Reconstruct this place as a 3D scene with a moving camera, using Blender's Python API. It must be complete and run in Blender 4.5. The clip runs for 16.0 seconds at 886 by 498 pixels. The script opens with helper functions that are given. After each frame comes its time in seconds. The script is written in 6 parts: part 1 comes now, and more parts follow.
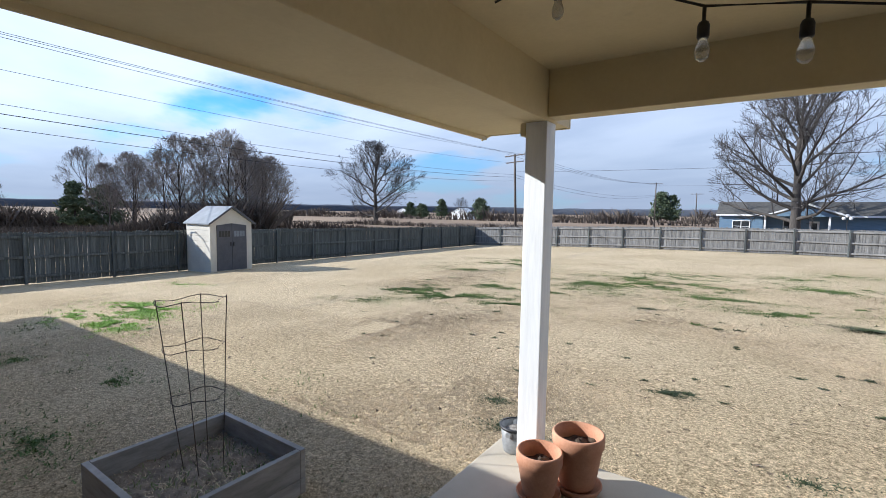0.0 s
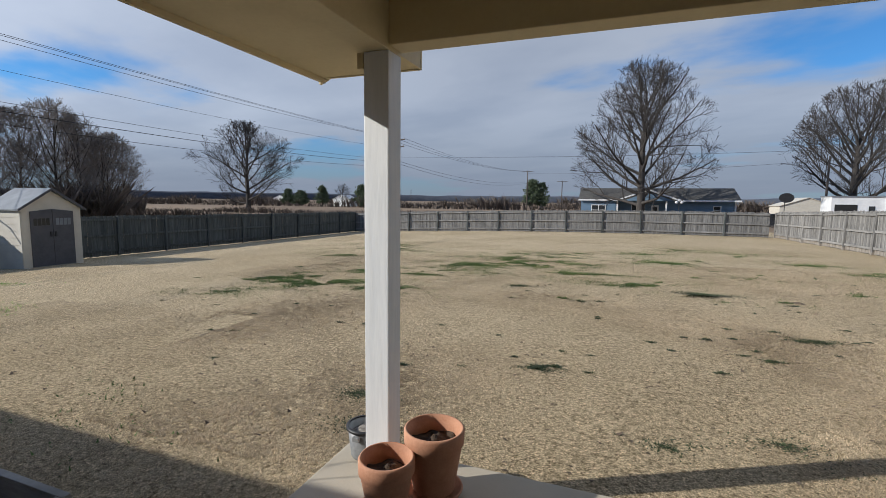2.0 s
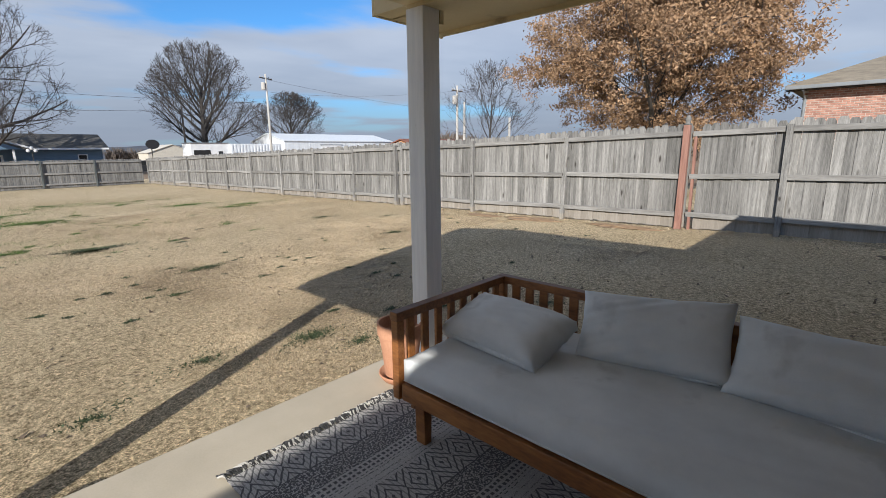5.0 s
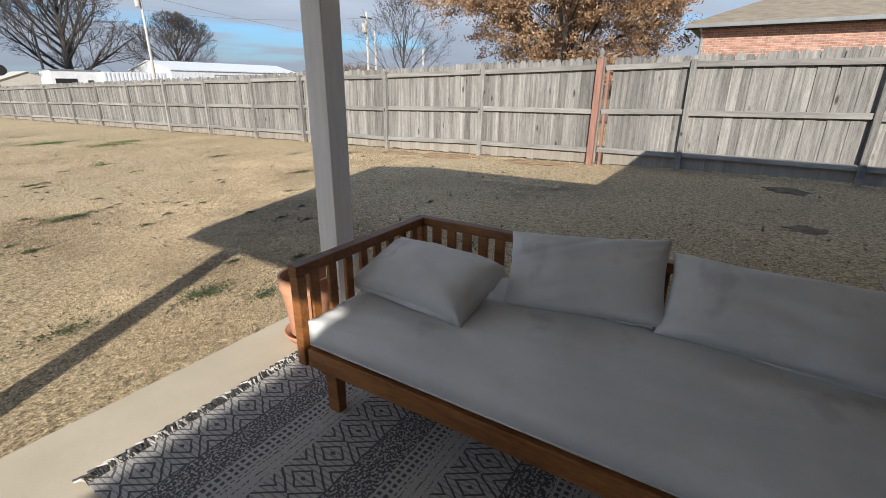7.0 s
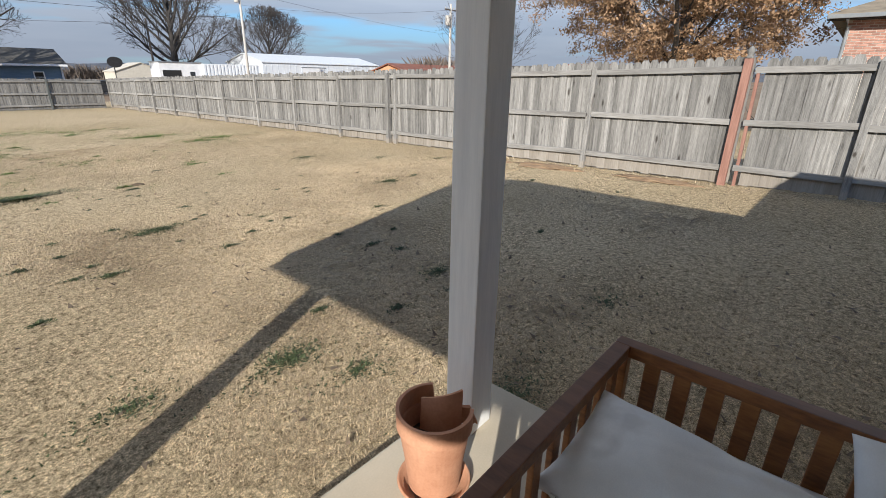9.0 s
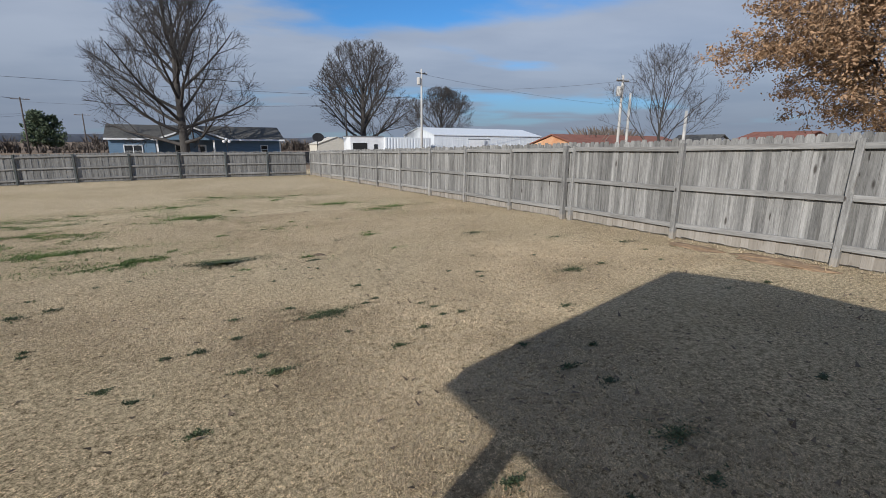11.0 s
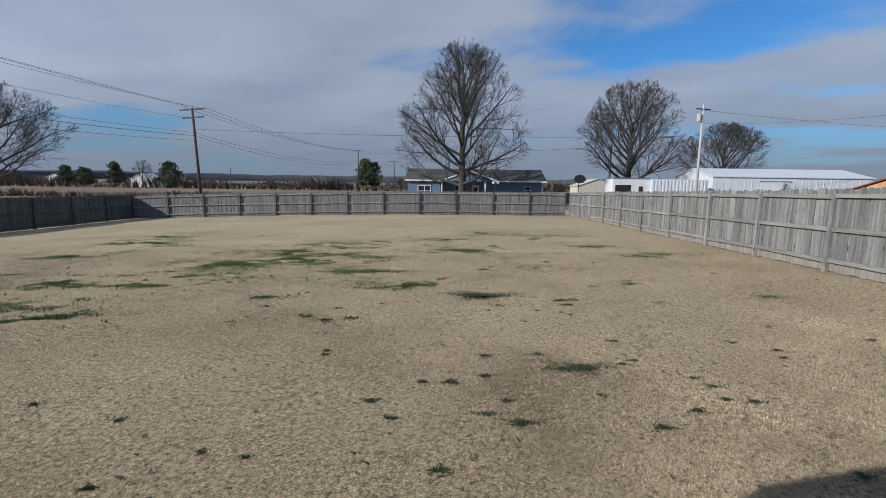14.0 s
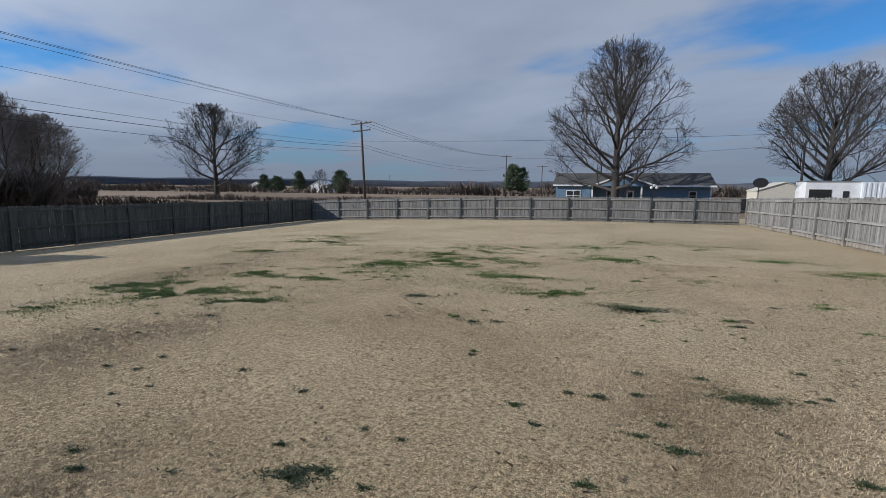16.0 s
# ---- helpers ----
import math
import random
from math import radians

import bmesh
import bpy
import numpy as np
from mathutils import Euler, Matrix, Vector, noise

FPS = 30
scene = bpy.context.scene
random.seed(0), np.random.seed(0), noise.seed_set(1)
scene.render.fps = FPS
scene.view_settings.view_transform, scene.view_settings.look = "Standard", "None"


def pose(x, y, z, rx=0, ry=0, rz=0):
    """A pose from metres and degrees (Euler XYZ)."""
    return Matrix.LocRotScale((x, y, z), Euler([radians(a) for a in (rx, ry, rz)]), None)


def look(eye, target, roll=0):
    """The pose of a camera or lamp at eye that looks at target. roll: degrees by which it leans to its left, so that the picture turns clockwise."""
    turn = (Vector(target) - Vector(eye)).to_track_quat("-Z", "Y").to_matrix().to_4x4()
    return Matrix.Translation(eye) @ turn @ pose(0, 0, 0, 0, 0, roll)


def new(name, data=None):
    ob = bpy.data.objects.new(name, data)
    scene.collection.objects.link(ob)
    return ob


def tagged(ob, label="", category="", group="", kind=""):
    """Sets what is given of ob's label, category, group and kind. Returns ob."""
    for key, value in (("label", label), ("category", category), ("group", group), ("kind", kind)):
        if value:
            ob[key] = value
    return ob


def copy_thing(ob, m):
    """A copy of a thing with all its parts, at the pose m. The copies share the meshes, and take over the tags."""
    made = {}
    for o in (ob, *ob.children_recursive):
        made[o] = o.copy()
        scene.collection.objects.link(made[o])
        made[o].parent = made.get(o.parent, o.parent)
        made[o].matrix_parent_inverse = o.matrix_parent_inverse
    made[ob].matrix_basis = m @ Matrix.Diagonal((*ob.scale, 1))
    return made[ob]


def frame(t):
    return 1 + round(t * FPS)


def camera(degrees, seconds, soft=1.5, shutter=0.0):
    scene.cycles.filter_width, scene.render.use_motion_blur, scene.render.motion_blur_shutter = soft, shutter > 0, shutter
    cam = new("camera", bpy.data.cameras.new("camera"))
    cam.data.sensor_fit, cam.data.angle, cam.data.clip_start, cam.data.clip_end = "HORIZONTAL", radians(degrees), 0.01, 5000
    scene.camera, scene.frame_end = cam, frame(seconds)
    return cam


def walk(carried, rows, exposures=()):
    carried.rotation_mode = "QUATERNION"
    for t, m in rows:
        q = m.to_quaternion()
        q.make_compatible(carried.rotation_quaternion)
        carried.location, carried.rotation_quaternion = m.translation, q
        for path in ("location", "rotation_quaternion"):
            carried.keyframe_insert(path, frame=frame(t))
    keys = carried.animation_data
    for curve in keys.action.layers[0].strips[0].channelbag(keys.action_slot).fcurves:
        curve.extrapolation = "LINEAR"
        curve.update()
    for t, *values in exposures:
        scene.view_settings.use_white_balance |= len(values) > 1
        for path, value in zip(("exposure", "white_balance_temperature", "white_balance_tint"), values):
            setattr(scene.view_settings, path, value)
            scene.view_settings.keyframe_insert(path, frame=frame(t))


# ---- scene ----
cam = camera(87.6, 16.0, soft=0.5)
PATH = [
    (0, (1.259, -2.693, 1.619), (0.121, -1.057, 1.459), 0.9),
    (0.5, (1.25, -2.476, 1.595), (0.171, -0.8, 1.433), 0.9),
    (1, (1.188, -2.318, 1.57), (0.164, -0.609, 1.396), 0.9),
    (1.5, (1.177, -2.172, 1.52), (0.238, -0.416, 1.333), 0.8),
    (2, (1.22, -2.093, 1.449), (0.522, -0.23, 1.241), 0.7),
    (2.5, (1.17, -1.997, 1.428), (0.9, -0.029, 1.199), 0.5),
    (3, (1.167, -2.02, 1.424), (1.393, -0.049, 1.173), 0.2),
    (3.5, (1.177, -2.033, 1.421), (1.851, -0.17, 1.143), -0.4),
    (4, (1.198, -2.031, 1.395), (2.232, -0.347, 1.085), -0.7),
    (4.5, (1.216, -2.029, 1.376), (2.503, -0.541, 1.017), -0.6),
    (5, (1.212, -2.028, 1.368), (2.649, -0.702, 0.947), -0.5),
    (7.3, (1.529, -1.775, 1.293), (3.122, -0.782, 0.602), 0.8),
    (7.5, (1.58, -1.712, 1.298), (3.165, -0.716, 0.595), 0.8),
    (8, (1.708, -1.469, 1.321), (3.262, -0.438, 0.598), 0.8),
    (8.5, (1.828, -1.21, 1.382), (3.328, -0.102, 0.659), 1.0),
    (9, (1.975, -0.932, 1.447), (3.391, 0.293, 0.745), 1.0),
    (9.5, (2.103, -0.654, 1.505), (3.419, 0.705, 0.853), 0.9),
    (10, (2.21, -0.336, 1.516), (3.421, 1.148, 0.94), 0.5),
    (12.3, (2.339, 0.42, 1.538), (2.966, 2.29, 1.202), 0.8),
    (12.5, (2.34, 0.438, 1.533), (2.905, 2.328, 1.207), 0.8),
    (13, (2.347, 0.46, 1.529), (2.735, 2.398, 1.22), 0.8),
    (13.5, (2.327, 0.464, 1.527), (2.511, 2.434, 1.234), 0.9),
    (14, (2.318, 0.457, 1.52), (2.291, 2.436, 1.236), 0.8),
    (14.5, (2.305, 0.439, 1.515), (2.084, 2.408, 1.239), 0.8),
    (15, (2.305, 0.431, 1.52), (1.923, 2.375, 1.247), 0.7),
    (15.5, (2.291, 0.409, 1.528), (1.775, 2.323, 1.257), 0.7),
    (16, (2.284, 0.376, 1.541), (1.648, 2.252, 1.272), 0.5),
]
walk(cam, [(t, look(eye, target, roll)) for t, eye, target, roll in PATH],
     exposures=[(0, 0.77, 5870, 10), (0.5, 0.22, 5920, 10), (1.5, 0.02, 6250, 10), (3, -0.06, 6200, 10), (4, 0.15, 6350, 10), (5, 0.31, 6370, 10), (7.5, 0.48, 6670, 10), (9, 0.43, 6500, 10), (10, 0.14, 6350, 10), (12.5, -0.16, 6060, 10), (16, -0.23, 6040, 10)])

# ---- light ----
SUN_WAY = Vector((0.800, 0.416, -0.432)).normalized()      # the way the sunlight travels
sun = new("sun", bpy.data.lights.new("sun", "SUN"))
sun.data.energy, sun.data.angle, sun.data.color = 5.0, radians(0.55), (1.0, 0.95, 0.87)
sun.matrix_world = Matrix.LocRotScale((-20, -12, 20), SUN_WAY.to_track_quat("-Z", "Y"), None)

world = bpy.data.worlds.new("world")
scene.world = world
world.use_nodes = True
wn, wl = world.node_tree.nodes, world.node_tree.links
wn.clear()


def wnode(kind, **values):
    n = wn.new(kind)
    for k, v in values.items():
        n.inputs[k].default_value = v
    return n


def wmath(op, a, b=None):
    n = wn.new("ShaderNodeMath")
    n.operation = op
    for i, v in enumerate((a, b)):
        if v is None:
            continue
        if isinstance(v, (int, float)):
            n.inputs[i].default_value = v
        else:
            wl.new(v, n.inputs[i])
    return n.outputs[0]


sky = wn.new("ShaderNodeTexSky")
sky.sky_type, sky.sun_disc = "NISHITA", False
sky.sun_elevation = math.asin(-SUN_WAY.z)
sky.sun_rotation = math.atan2(-SUN_WAY.x, -SUN_WAY.y)
sky.air_density, sky.dust_density, sky.ozone_density = 1.0, 0.1, 6.0
co = wn.new("ShaderNodeTexCoord")
sep = wn.new("ShaderNodeSeparateXYZ")
wl.new(co.outputs["Generated"], sep.inputs[0])
up = wmath("ADD", wmath("MAXIMUM", sep.outputs[2], 0.0), 0.10)
flat = wn.new("ShaderNodeCombineXYZ")
wl.new(wmath("DIVIDE", sep.outputs[0], up), flat.inputs[0])
wl.new(wmath("DIVIDE", sep.outputs[1], up), flat.inputs[1])
turned = wn.new("ShaderNodeMapping")
turned.inputs["Rotation"].default_value = (0, 0, radians(-28))
turned.inputs["Scale"].default_value = (0.36, 0.50, 1)
turned.inputs["Location"].default_value = (2.6, 4.3, 0)
veer = wn.new("ShaderNodeMapping")
veer.inputs["Rotation"].default_value = (0, 0, radians(30))
wl.new(flat.outputs[0], veer.inputs[0])
wl.new(veer.outputs[0], turned.inputs[0])
big = wnode("ShaderNodeTexNoise", Scale=1.0, Detail=7.0, Roughness=0.5, Distortion=0.1)
wl.new(turned.outputs[0], big.inputs["Vector"])
cover = wn.new("ShaderNodeMapRange")
cover.interpolation_type = "SMOOTHSTEP"
cover.inputs["From Min"].default_value, cover.inputs["From Max"].default_value = 0.36, 0.47
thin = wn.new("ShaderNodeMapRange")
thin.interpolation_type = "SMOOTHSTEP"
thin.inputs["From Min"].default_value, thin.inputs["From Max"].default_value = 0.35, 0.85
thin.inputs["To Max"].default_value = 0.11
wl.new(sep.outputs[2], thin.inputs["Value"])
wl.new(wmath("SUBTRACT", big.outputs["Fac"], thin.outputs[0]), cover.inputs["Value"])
shade = wnode("ShaderNodeTexNoise", Scale=2.3, Detail=5.0, Roughness=0.5)
wl.new(turned.outputs[0], shade.inputs["Vector"])
tone = wn.new("ShaderNodeValToRGB")
tone.color_ramp.elements[0].position, tone.color_ramp.elements[0].color = 0.34, (7.5, 8.35, 10.0, 1)
tone.color_ramp.elements[1].position, tone.color_ramp.elements[1].color = 0.62, (9.5, 10.3, 11.8, 1)
wl.new(shade.outputs["Fac"], tone.inputs[0])
# clouds are brighter towards the sun
sunward = wn.new("ShaderNodeVectorMath")
sunward.operation = "DOT_PRODUCT"
wl.new(co.outputs["Generated"], sunward.inputs[0])
sunward.inputs[1].default_value = -SUN_WAY
lit = wn.new("ShaderNodeMixRGB")
lit.blend_type = "MULTIPLY"
lit.inputs[0].default_value = 1.0
wl.new(tone.outputs[0], lit.inputs[1])
wl.new(wmath("ADD", wmath("MULTIPLY", wmath("MAXIMUM", sunward.outputs["Value"], 0.0), 0.6), 0.98), lit.inputs[2])
clouds = wn.new("ShaderNodeMixRGB")
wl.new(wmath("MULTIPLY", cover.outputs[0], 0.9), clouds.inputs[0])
clear = wn.new("ShaderNodeMixRGB")
clear.blend_type = "MULTIPLY"
clear.inputs[0].default_value = 1.0
clear.inputs[2].default_value = (1.5, 2.35, 2.75, 1)
wl.new(sky.outputs[0], clear.inputs[1])
wl.new(clear.outputs[0], clouds.inputs[1])
wl.new(lit.outputs[0], clouds.inputs[2])
back = wnode("ShaderNodeBackground", Strength=0.047)
low = wn.new("ShaderNodeMapRange")
low.interpolation_type = "SMOOTHSTEP"
low.inputs["From Min"].default_value, low.inputs["From Max"].default_value = 0.0, 0.20
low.inputs["To Min"].default_value, low.inputs["To Max"].default_value = 0.85, 0.0
wl.new(sep.outputs[2], low.inputs["Value"])
haze = wn.new("ShaderNodeMixRGB")
wl.new(low.outputs[0], haze.inputs[0])
wl.new(clouds.outputs[0], haze.inputs[1])
haze.inputs[2].default_value = (4.7, 5.5, 7.1, 1)
wl.new(haze.outputs[0], back.inputs[0])
wl.new(back.outputs[0], wn.new("ShaderNodeOutputWorld").inputs[0])


# ---- materials ----
def material(name, dark, light, size=6.0, stretch=(1, 1, 1), rough=0.8, bump=0.3, fine=60.0, vary=0.0, metal=0.0,
             spots=None, grit=0.25, depth=0.004, knots=None):
    """A surface with broad patches and fine grain. size, fine: cycles per metre. vary: difference from piece to piece.
    spots: (colour, cycles per metre, threshold) for stains."""
    m = bpy.data.materials.new(name)
    m.use_nodes = True
    n, l = m.node_tree.nodes, m.node_tree.links
    b = n["Principled BSDF"]
    b.inputs["Roughness"].default_value, b.inputs["Metallic"].default_value = rough, metal
    c = n.new("ShaderNodeTexCoord")
    mp = n.new("ShaderNodeMapping")
    mp.inputs["Scale"].default_value = stretch
    info = n.new("ShaderNodeObjectInfo")
    far = n.new("ShaderNodeVectorMath")
    far.operation = "MULTIPLY_ADD"
    far.inputs[1].default_value = (37.0, 53.0, 29.0)
    l.new(info.outputs["Random"], far.inputs[0])
    l.new(c.outputs["Object"], far.inputs[2])
    l.new(far.outputs[0] if vary else c.outputs["Object"], mp.inputs[0])
    a = n.new("ShaderNodeTexNoise")
    a.inputs["Scale"].default_value, a.inputs["Detail"].default_value, a.inputs["Roughness"].default_value = size, 6, 0.6
    f = n.new("ShaderNodeTexNoise")
    f.inputs["Scale"].default_value, f.inputs["Detail"].default_value = fine, 4
    l.new(mp.outputs[0], a.inputs["Vector"])
    l.new(mp.outputs[0], f.inputs["Vector"])
    mixf = n.new("ShaderNodeMath")
    mixf.operation = "MULTIPLY_ADD"
    l.new(f.outputs["Fac"], mixf.inputs[0])
    mixf.inputs[1].default_value = grit
    sub = n.new("ShaderNodeMath")
    sub.operation = "MULTIPLY"
    l.new(a.outputs["Fac"], sub.inputs[0])
    sub.inputs[1].default_value = 1 - grit
    l.new(sub.outputs[0], mixf.inputs[2])
    r = n.new("ShaderNodeValToRGB")
    r.color_ramp.elements[0].position, r.color_ramp.elements[0].color = 0.34, (*dark, 1)
    r.color_ramp.elements[1].position, r.color_ramp.elements[1].color = 0.66, (*light, 1)
    l.new(mixf.outputs[0], r.inputs[0])
    colour = r.outputs[0]
    if spots:
        s = n.new("ShaderNodeTexNoise")
        s.inputs["Scale"].default_value, s.inputs["Detail"].default_value = spots[1], 5
        l.new(mp.outputs[0], s.inputs["Vector"])
        sr = n.new("ShaderNodeMapRange")
        sr.inputs["From Min"].default_value, sr.inputs["From Max"].default_value = spots[2], spots[2] + 0.08
        l.new(s.outputs["Fac"], sr.inputs["Value"])
        mx = n.new("ShaderNodeMixRGB")
        l.new(sr.outputs[0], mx.inputs[0])
        l.new(colour, mx.inputs[1])
        mx.inputs[2].default_value = (*spots[0], 1)
        colour = mx.outputs[0]
    if knots:
        km = n.new("ShaderNodeMapping")
        km.inputs["Scale"].default_value = (1, 1, 0.55)
        l.new(far.outputs[0] if vary else c.outputs["Object"], km.inputs[0])
        vo = n.new("ShaderNodeTexVoronoi")
        vo.inputs["Scale"].default_value = knots[1]
        l.new(km.outputs[0], vo.inputs["Vector"])
        kr = n.new("ShaderNodeMapRange")
        kr.inputs["From Min"].default_value, kr.inputs["From Max"].default_value = knots[2], knots[2] * 0.45
        l.new(vo.outputs["Distance"], kr.inputs["Value"])
        kx = n.new("ShaderNodeMixRGB")
        l.new(kr.outputs[0], kx.inputs[0])
        l.new(colour, kx.inputs[1])
        kx.inputs[2].default_value = (*knots[0], 1)
        colour = kx.outputs[0]
    if vary:
        hs = n.new("ShaderNodeHueSaturation")
        v = n.new("ShaderNodeMapRange")
        v.inputs["To Min"].default_value, v.inputs["To Max"].default_value = 1 - vary, 1 + vary
        l.new(info.outputs["Random"], v.inputs["Value"])
        l.new(v.outputs[0], hs.inputs["Value"])
        l.new(colour, hs.inputs["Color"])
        colour = hs.outputs[0]
    l.new(colour, b.inputs["Base Color"])
    if bump:
        bp = n.new("ShaderNodeBump")
        bp.inputs["Strength"].default_value, bp.inputs["Distance"].default_value = bump, depth
        l.new(mixf.outputs[0], bp.inputs["Height"])
        l.new(bp.outputs[0], b.inputs["Normal"])
    return m


def island_vary(m, amount):
    """Varies a material from island to island of a joined mesh."""
    n, l = m.node_tree.nodes, m.node_tree.links
    b = n["Principled BSDF"]
    old = b.inputs["Base Color"].links[0].from_socket
    g = n.new("ShaderNodeNewGeometry")
    v = n.new("ShaderNodeMapRange")
    v.inputs["To Min"].default_value, v.inputs["To Max"].default_value = 1 - amount, 1 + amount
    l.new(g.outputs["Random Per Island"], v.inputs["Value"])
    hs = n.new("ShaderNodeHueSaturation")
    l.new(v.outputs[0], hs.inputs["Value"])
    l.new(old, hs.inputs["Color"])
    l.new(hs.outputs[0], b.inputs["Base Color"])
    return m


M_PAINT = material("post_paint", (0.72, 0.735, 0.74), (0.83, 0.84, 0.835), 5, (6, 6, 0.5), 0.55, 0.5, 30, spots=((0.42, 0.40, 0.36), 9, 0.73))
M_CREAM = material("cream_paint", (0.60, 0.50, 0.295), (0.70, 0.60, 0.375), 1.6, rough=0.6, bump=0.25, fine=40, spots=((0.42, 0.34, 0.21), 2.5, 0.70))
M_CONCRETE = material("concrete", (0.40, 0.35, 0.27), (0.52, 0.46, 0.36), 1.8, rough=0.85, bump=0.35, fine=130, spots=((0.34, 0.28, 0.20), 2.2, 0.66))
M_SHINGLE = material("shingles", (0.055, 0.052, 0.048), (0.11, 0.105, 0.095), 3, (1, 1, 1), 0.95, 0.6, 45)
M_FENCE = material("weathered_wood", (0.085, 0.082, 0.076), (0.31, 0.30, 0.28), 2.6, (8, 8, 0.7), 0.9, 0.7, 24, vary=0.30, spots=((0.13, 0.12, 0.106), 3, 0.63), knots=((0.05, 0.043, 0.037), 5.2, 0.14), grit=0.4)


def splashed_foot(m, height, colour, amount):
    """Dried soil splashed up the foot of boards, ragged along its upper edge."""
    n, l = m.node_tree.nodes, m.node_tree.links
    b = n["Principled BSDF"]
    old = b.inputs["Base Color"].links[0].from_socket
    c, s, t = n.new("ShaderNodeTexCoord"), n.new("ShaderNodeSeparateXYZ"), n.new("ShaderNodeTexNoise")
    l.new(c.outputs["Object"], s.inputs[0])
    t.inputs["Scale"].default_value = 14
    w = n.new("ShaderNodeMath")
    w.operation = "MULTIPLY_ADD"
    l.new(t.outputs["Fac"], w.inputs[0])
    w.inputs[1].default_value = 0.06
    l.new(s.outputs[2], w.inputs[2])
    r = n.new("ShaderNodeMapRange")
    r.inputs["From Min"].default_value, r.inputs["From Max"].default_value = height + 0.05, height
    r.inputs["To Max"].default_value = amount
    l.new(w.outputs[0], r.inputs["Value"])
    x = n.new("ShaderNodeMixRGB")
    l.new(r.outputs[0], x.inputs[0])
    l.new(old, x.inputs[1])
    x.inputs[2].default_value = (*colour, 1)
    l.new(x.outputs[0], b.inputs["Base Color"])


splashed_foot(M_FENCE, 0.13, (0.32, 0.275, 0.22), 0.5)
M_FENCE_FAR = material("weathered_wood_far", (0.10, 0.097, 0.09), (0.27, 0.262, 0.245), 3.5, (5, 5, 0.5), 0.9, 0.5, 26, spots=((0.13, 0.11, 0.09), 3, 0.68), vary=0.2)
# Darker greenish copy of the fence wood; shade is put into its colour.
M_FENCE_SHADY = material("shaded_fence_wood", (0.042, 0.049, 0.048), (0.13, 0.138, 0.13), 3.5, (5, 5, 0.5), 0.9, 0.5, 26, spots=((0.06, 0.075, 0.055), 3, 0.62), vary=0.22)
M_RAIL = material("rail_wood", (0.15, 0.143, 0.132), (0.31, 0.30, 0.28), 2.5, (0.45, 5, 5), 0.9, 0.5, 20, vary=0.16)
M_REDWOOD = material("red_stained_wood", (0.21, 0.10, 0.075), (0.33, 0.18, 0.135), 4, (5, 5, 0.5), 0.85, 0.5, 30)
M_STAIN = material("stained_teak", (0.13, 0.046, 0.014), (0.34, 0.14, 0.042), 5, (3, 0.6, 3), 0.45, 0.25, 40, vary=0.08)
M_STAIN_TOP = material("darker_stain", (0.075, 0.032, 0.018), (0.18, 0.082, 0.045), 6, (3, 0.6, 3), 0.5, 0.3, 45)
M_CLOTH = material("grey_canvas", (0.56, 0.58, 0.59), (0.70, 0.72, 0.725), 3.5, rough=0.95, bump=0.5, fine=300, depth=0.004, spots=((0.53, 0.545, 0.55), 5, 0.62))
M_TERRA = material("terracotta", (0.40, 0.185, 0.105), (0.56, 0.30, 0.185), 6, rough=0.85, bump=0.3, fine=90, spots=((0.60, 0.42, 0.30), 7, 0.66))
M_SOIL = material("potting_soil", (0.035, 0.024, 0.016), (0.11, 0.075, 0.05), 22, rough=1, bump=1, fine=120, depth=0.02)
M_BLACK = material("black_plastic", (0.012, 0.012, 0.013), (0.03, 0.03, 0.032), 8, rough=0.5, bump=0.1)
M_PAIL = material("scuffed_white_plastic", (0.15, 0.155, 0.16), (0.30, 0.31, 0.31), 9, rough=0.5, bump=0.2, spots=((0.25, 0.24, 0.22), 9, 0.6))
M_STEEL = material("rusty_wire", (0.06, 0.045, 0.035), (0.14, 0.10, 0.075), 20, rough=0.7, bump=0.2, metal=0.4)
M_BARK = material("bark", (0.034, 0.030, 0.027), (0.085, 0.075, 0.066), 4, (3, 3, 0.6), 0.95, 0.6, 25)
M_TWIG = material("twigs", (0.030, 0.027, 0.026), (0.066, 0.058, 0.053), 2, rough=0.95, bump=0)
M_TWIG_PALE = material("grey_twigs", (0.13, 0.112, 0.10), (0.24, 0.21, 0.19), 2, rough=0.95, bump=0)
M_POLE = material("pole_wood", (0.06, 0.05, 0.042), (0.12, 0.10, 0.085), 3, (4, 4, 0.4), 0.95, 0.4, 25)
M_POLE_PALE = material("pale_pole_wood", (0.40, 0.38, 0.35), (0.54, 0.52, 0.48), 3, (4, 4, 0.4), 0.95, 0.4, 25)
M_WIRE = material("cable", (0.02, 0.02, 0.022), (0.05, 0.05, 0.052), 3, rough=0.6, bump=0)
M_BLUE = material("blue_siding", (0.10, 0.17, 0.25), (0.15, 0.235, 0.325), 1.2, (1, 1, 6), 0.7, 0.3, 12)
M_WHITE = material("white_paint", (0.66, 0.67, 0.67), (0.80, 0.80, 0.79), 2, rough=0.6, bump=0.2, fine=20)
M_METALW = material("white_metal_sheet", (0.60, 0.63, 0.655), (0.73, 0.755, 0.77), 0.8, (4, 4, 0.4), 0.45, 0.2, 6)
M_RUST = material("rust_roof", (0.16, 0.055, 0.035), (0.27, 0.11, 0.07), 0.9, (1, 4, 1), 0.8, 0.3, 8)
M_TARP = material("orange_gable", (0.42, 0.16, 0.06), (0.62, 0.40, 0.24), 0.7, rough=0.7, bump=0.2, fine=10)
M_GLASS = material("dark_glass", (0.015, 0.018, 0.02), (0.05, 0.055, 0.06), 1, rough=0.08, bump=0)
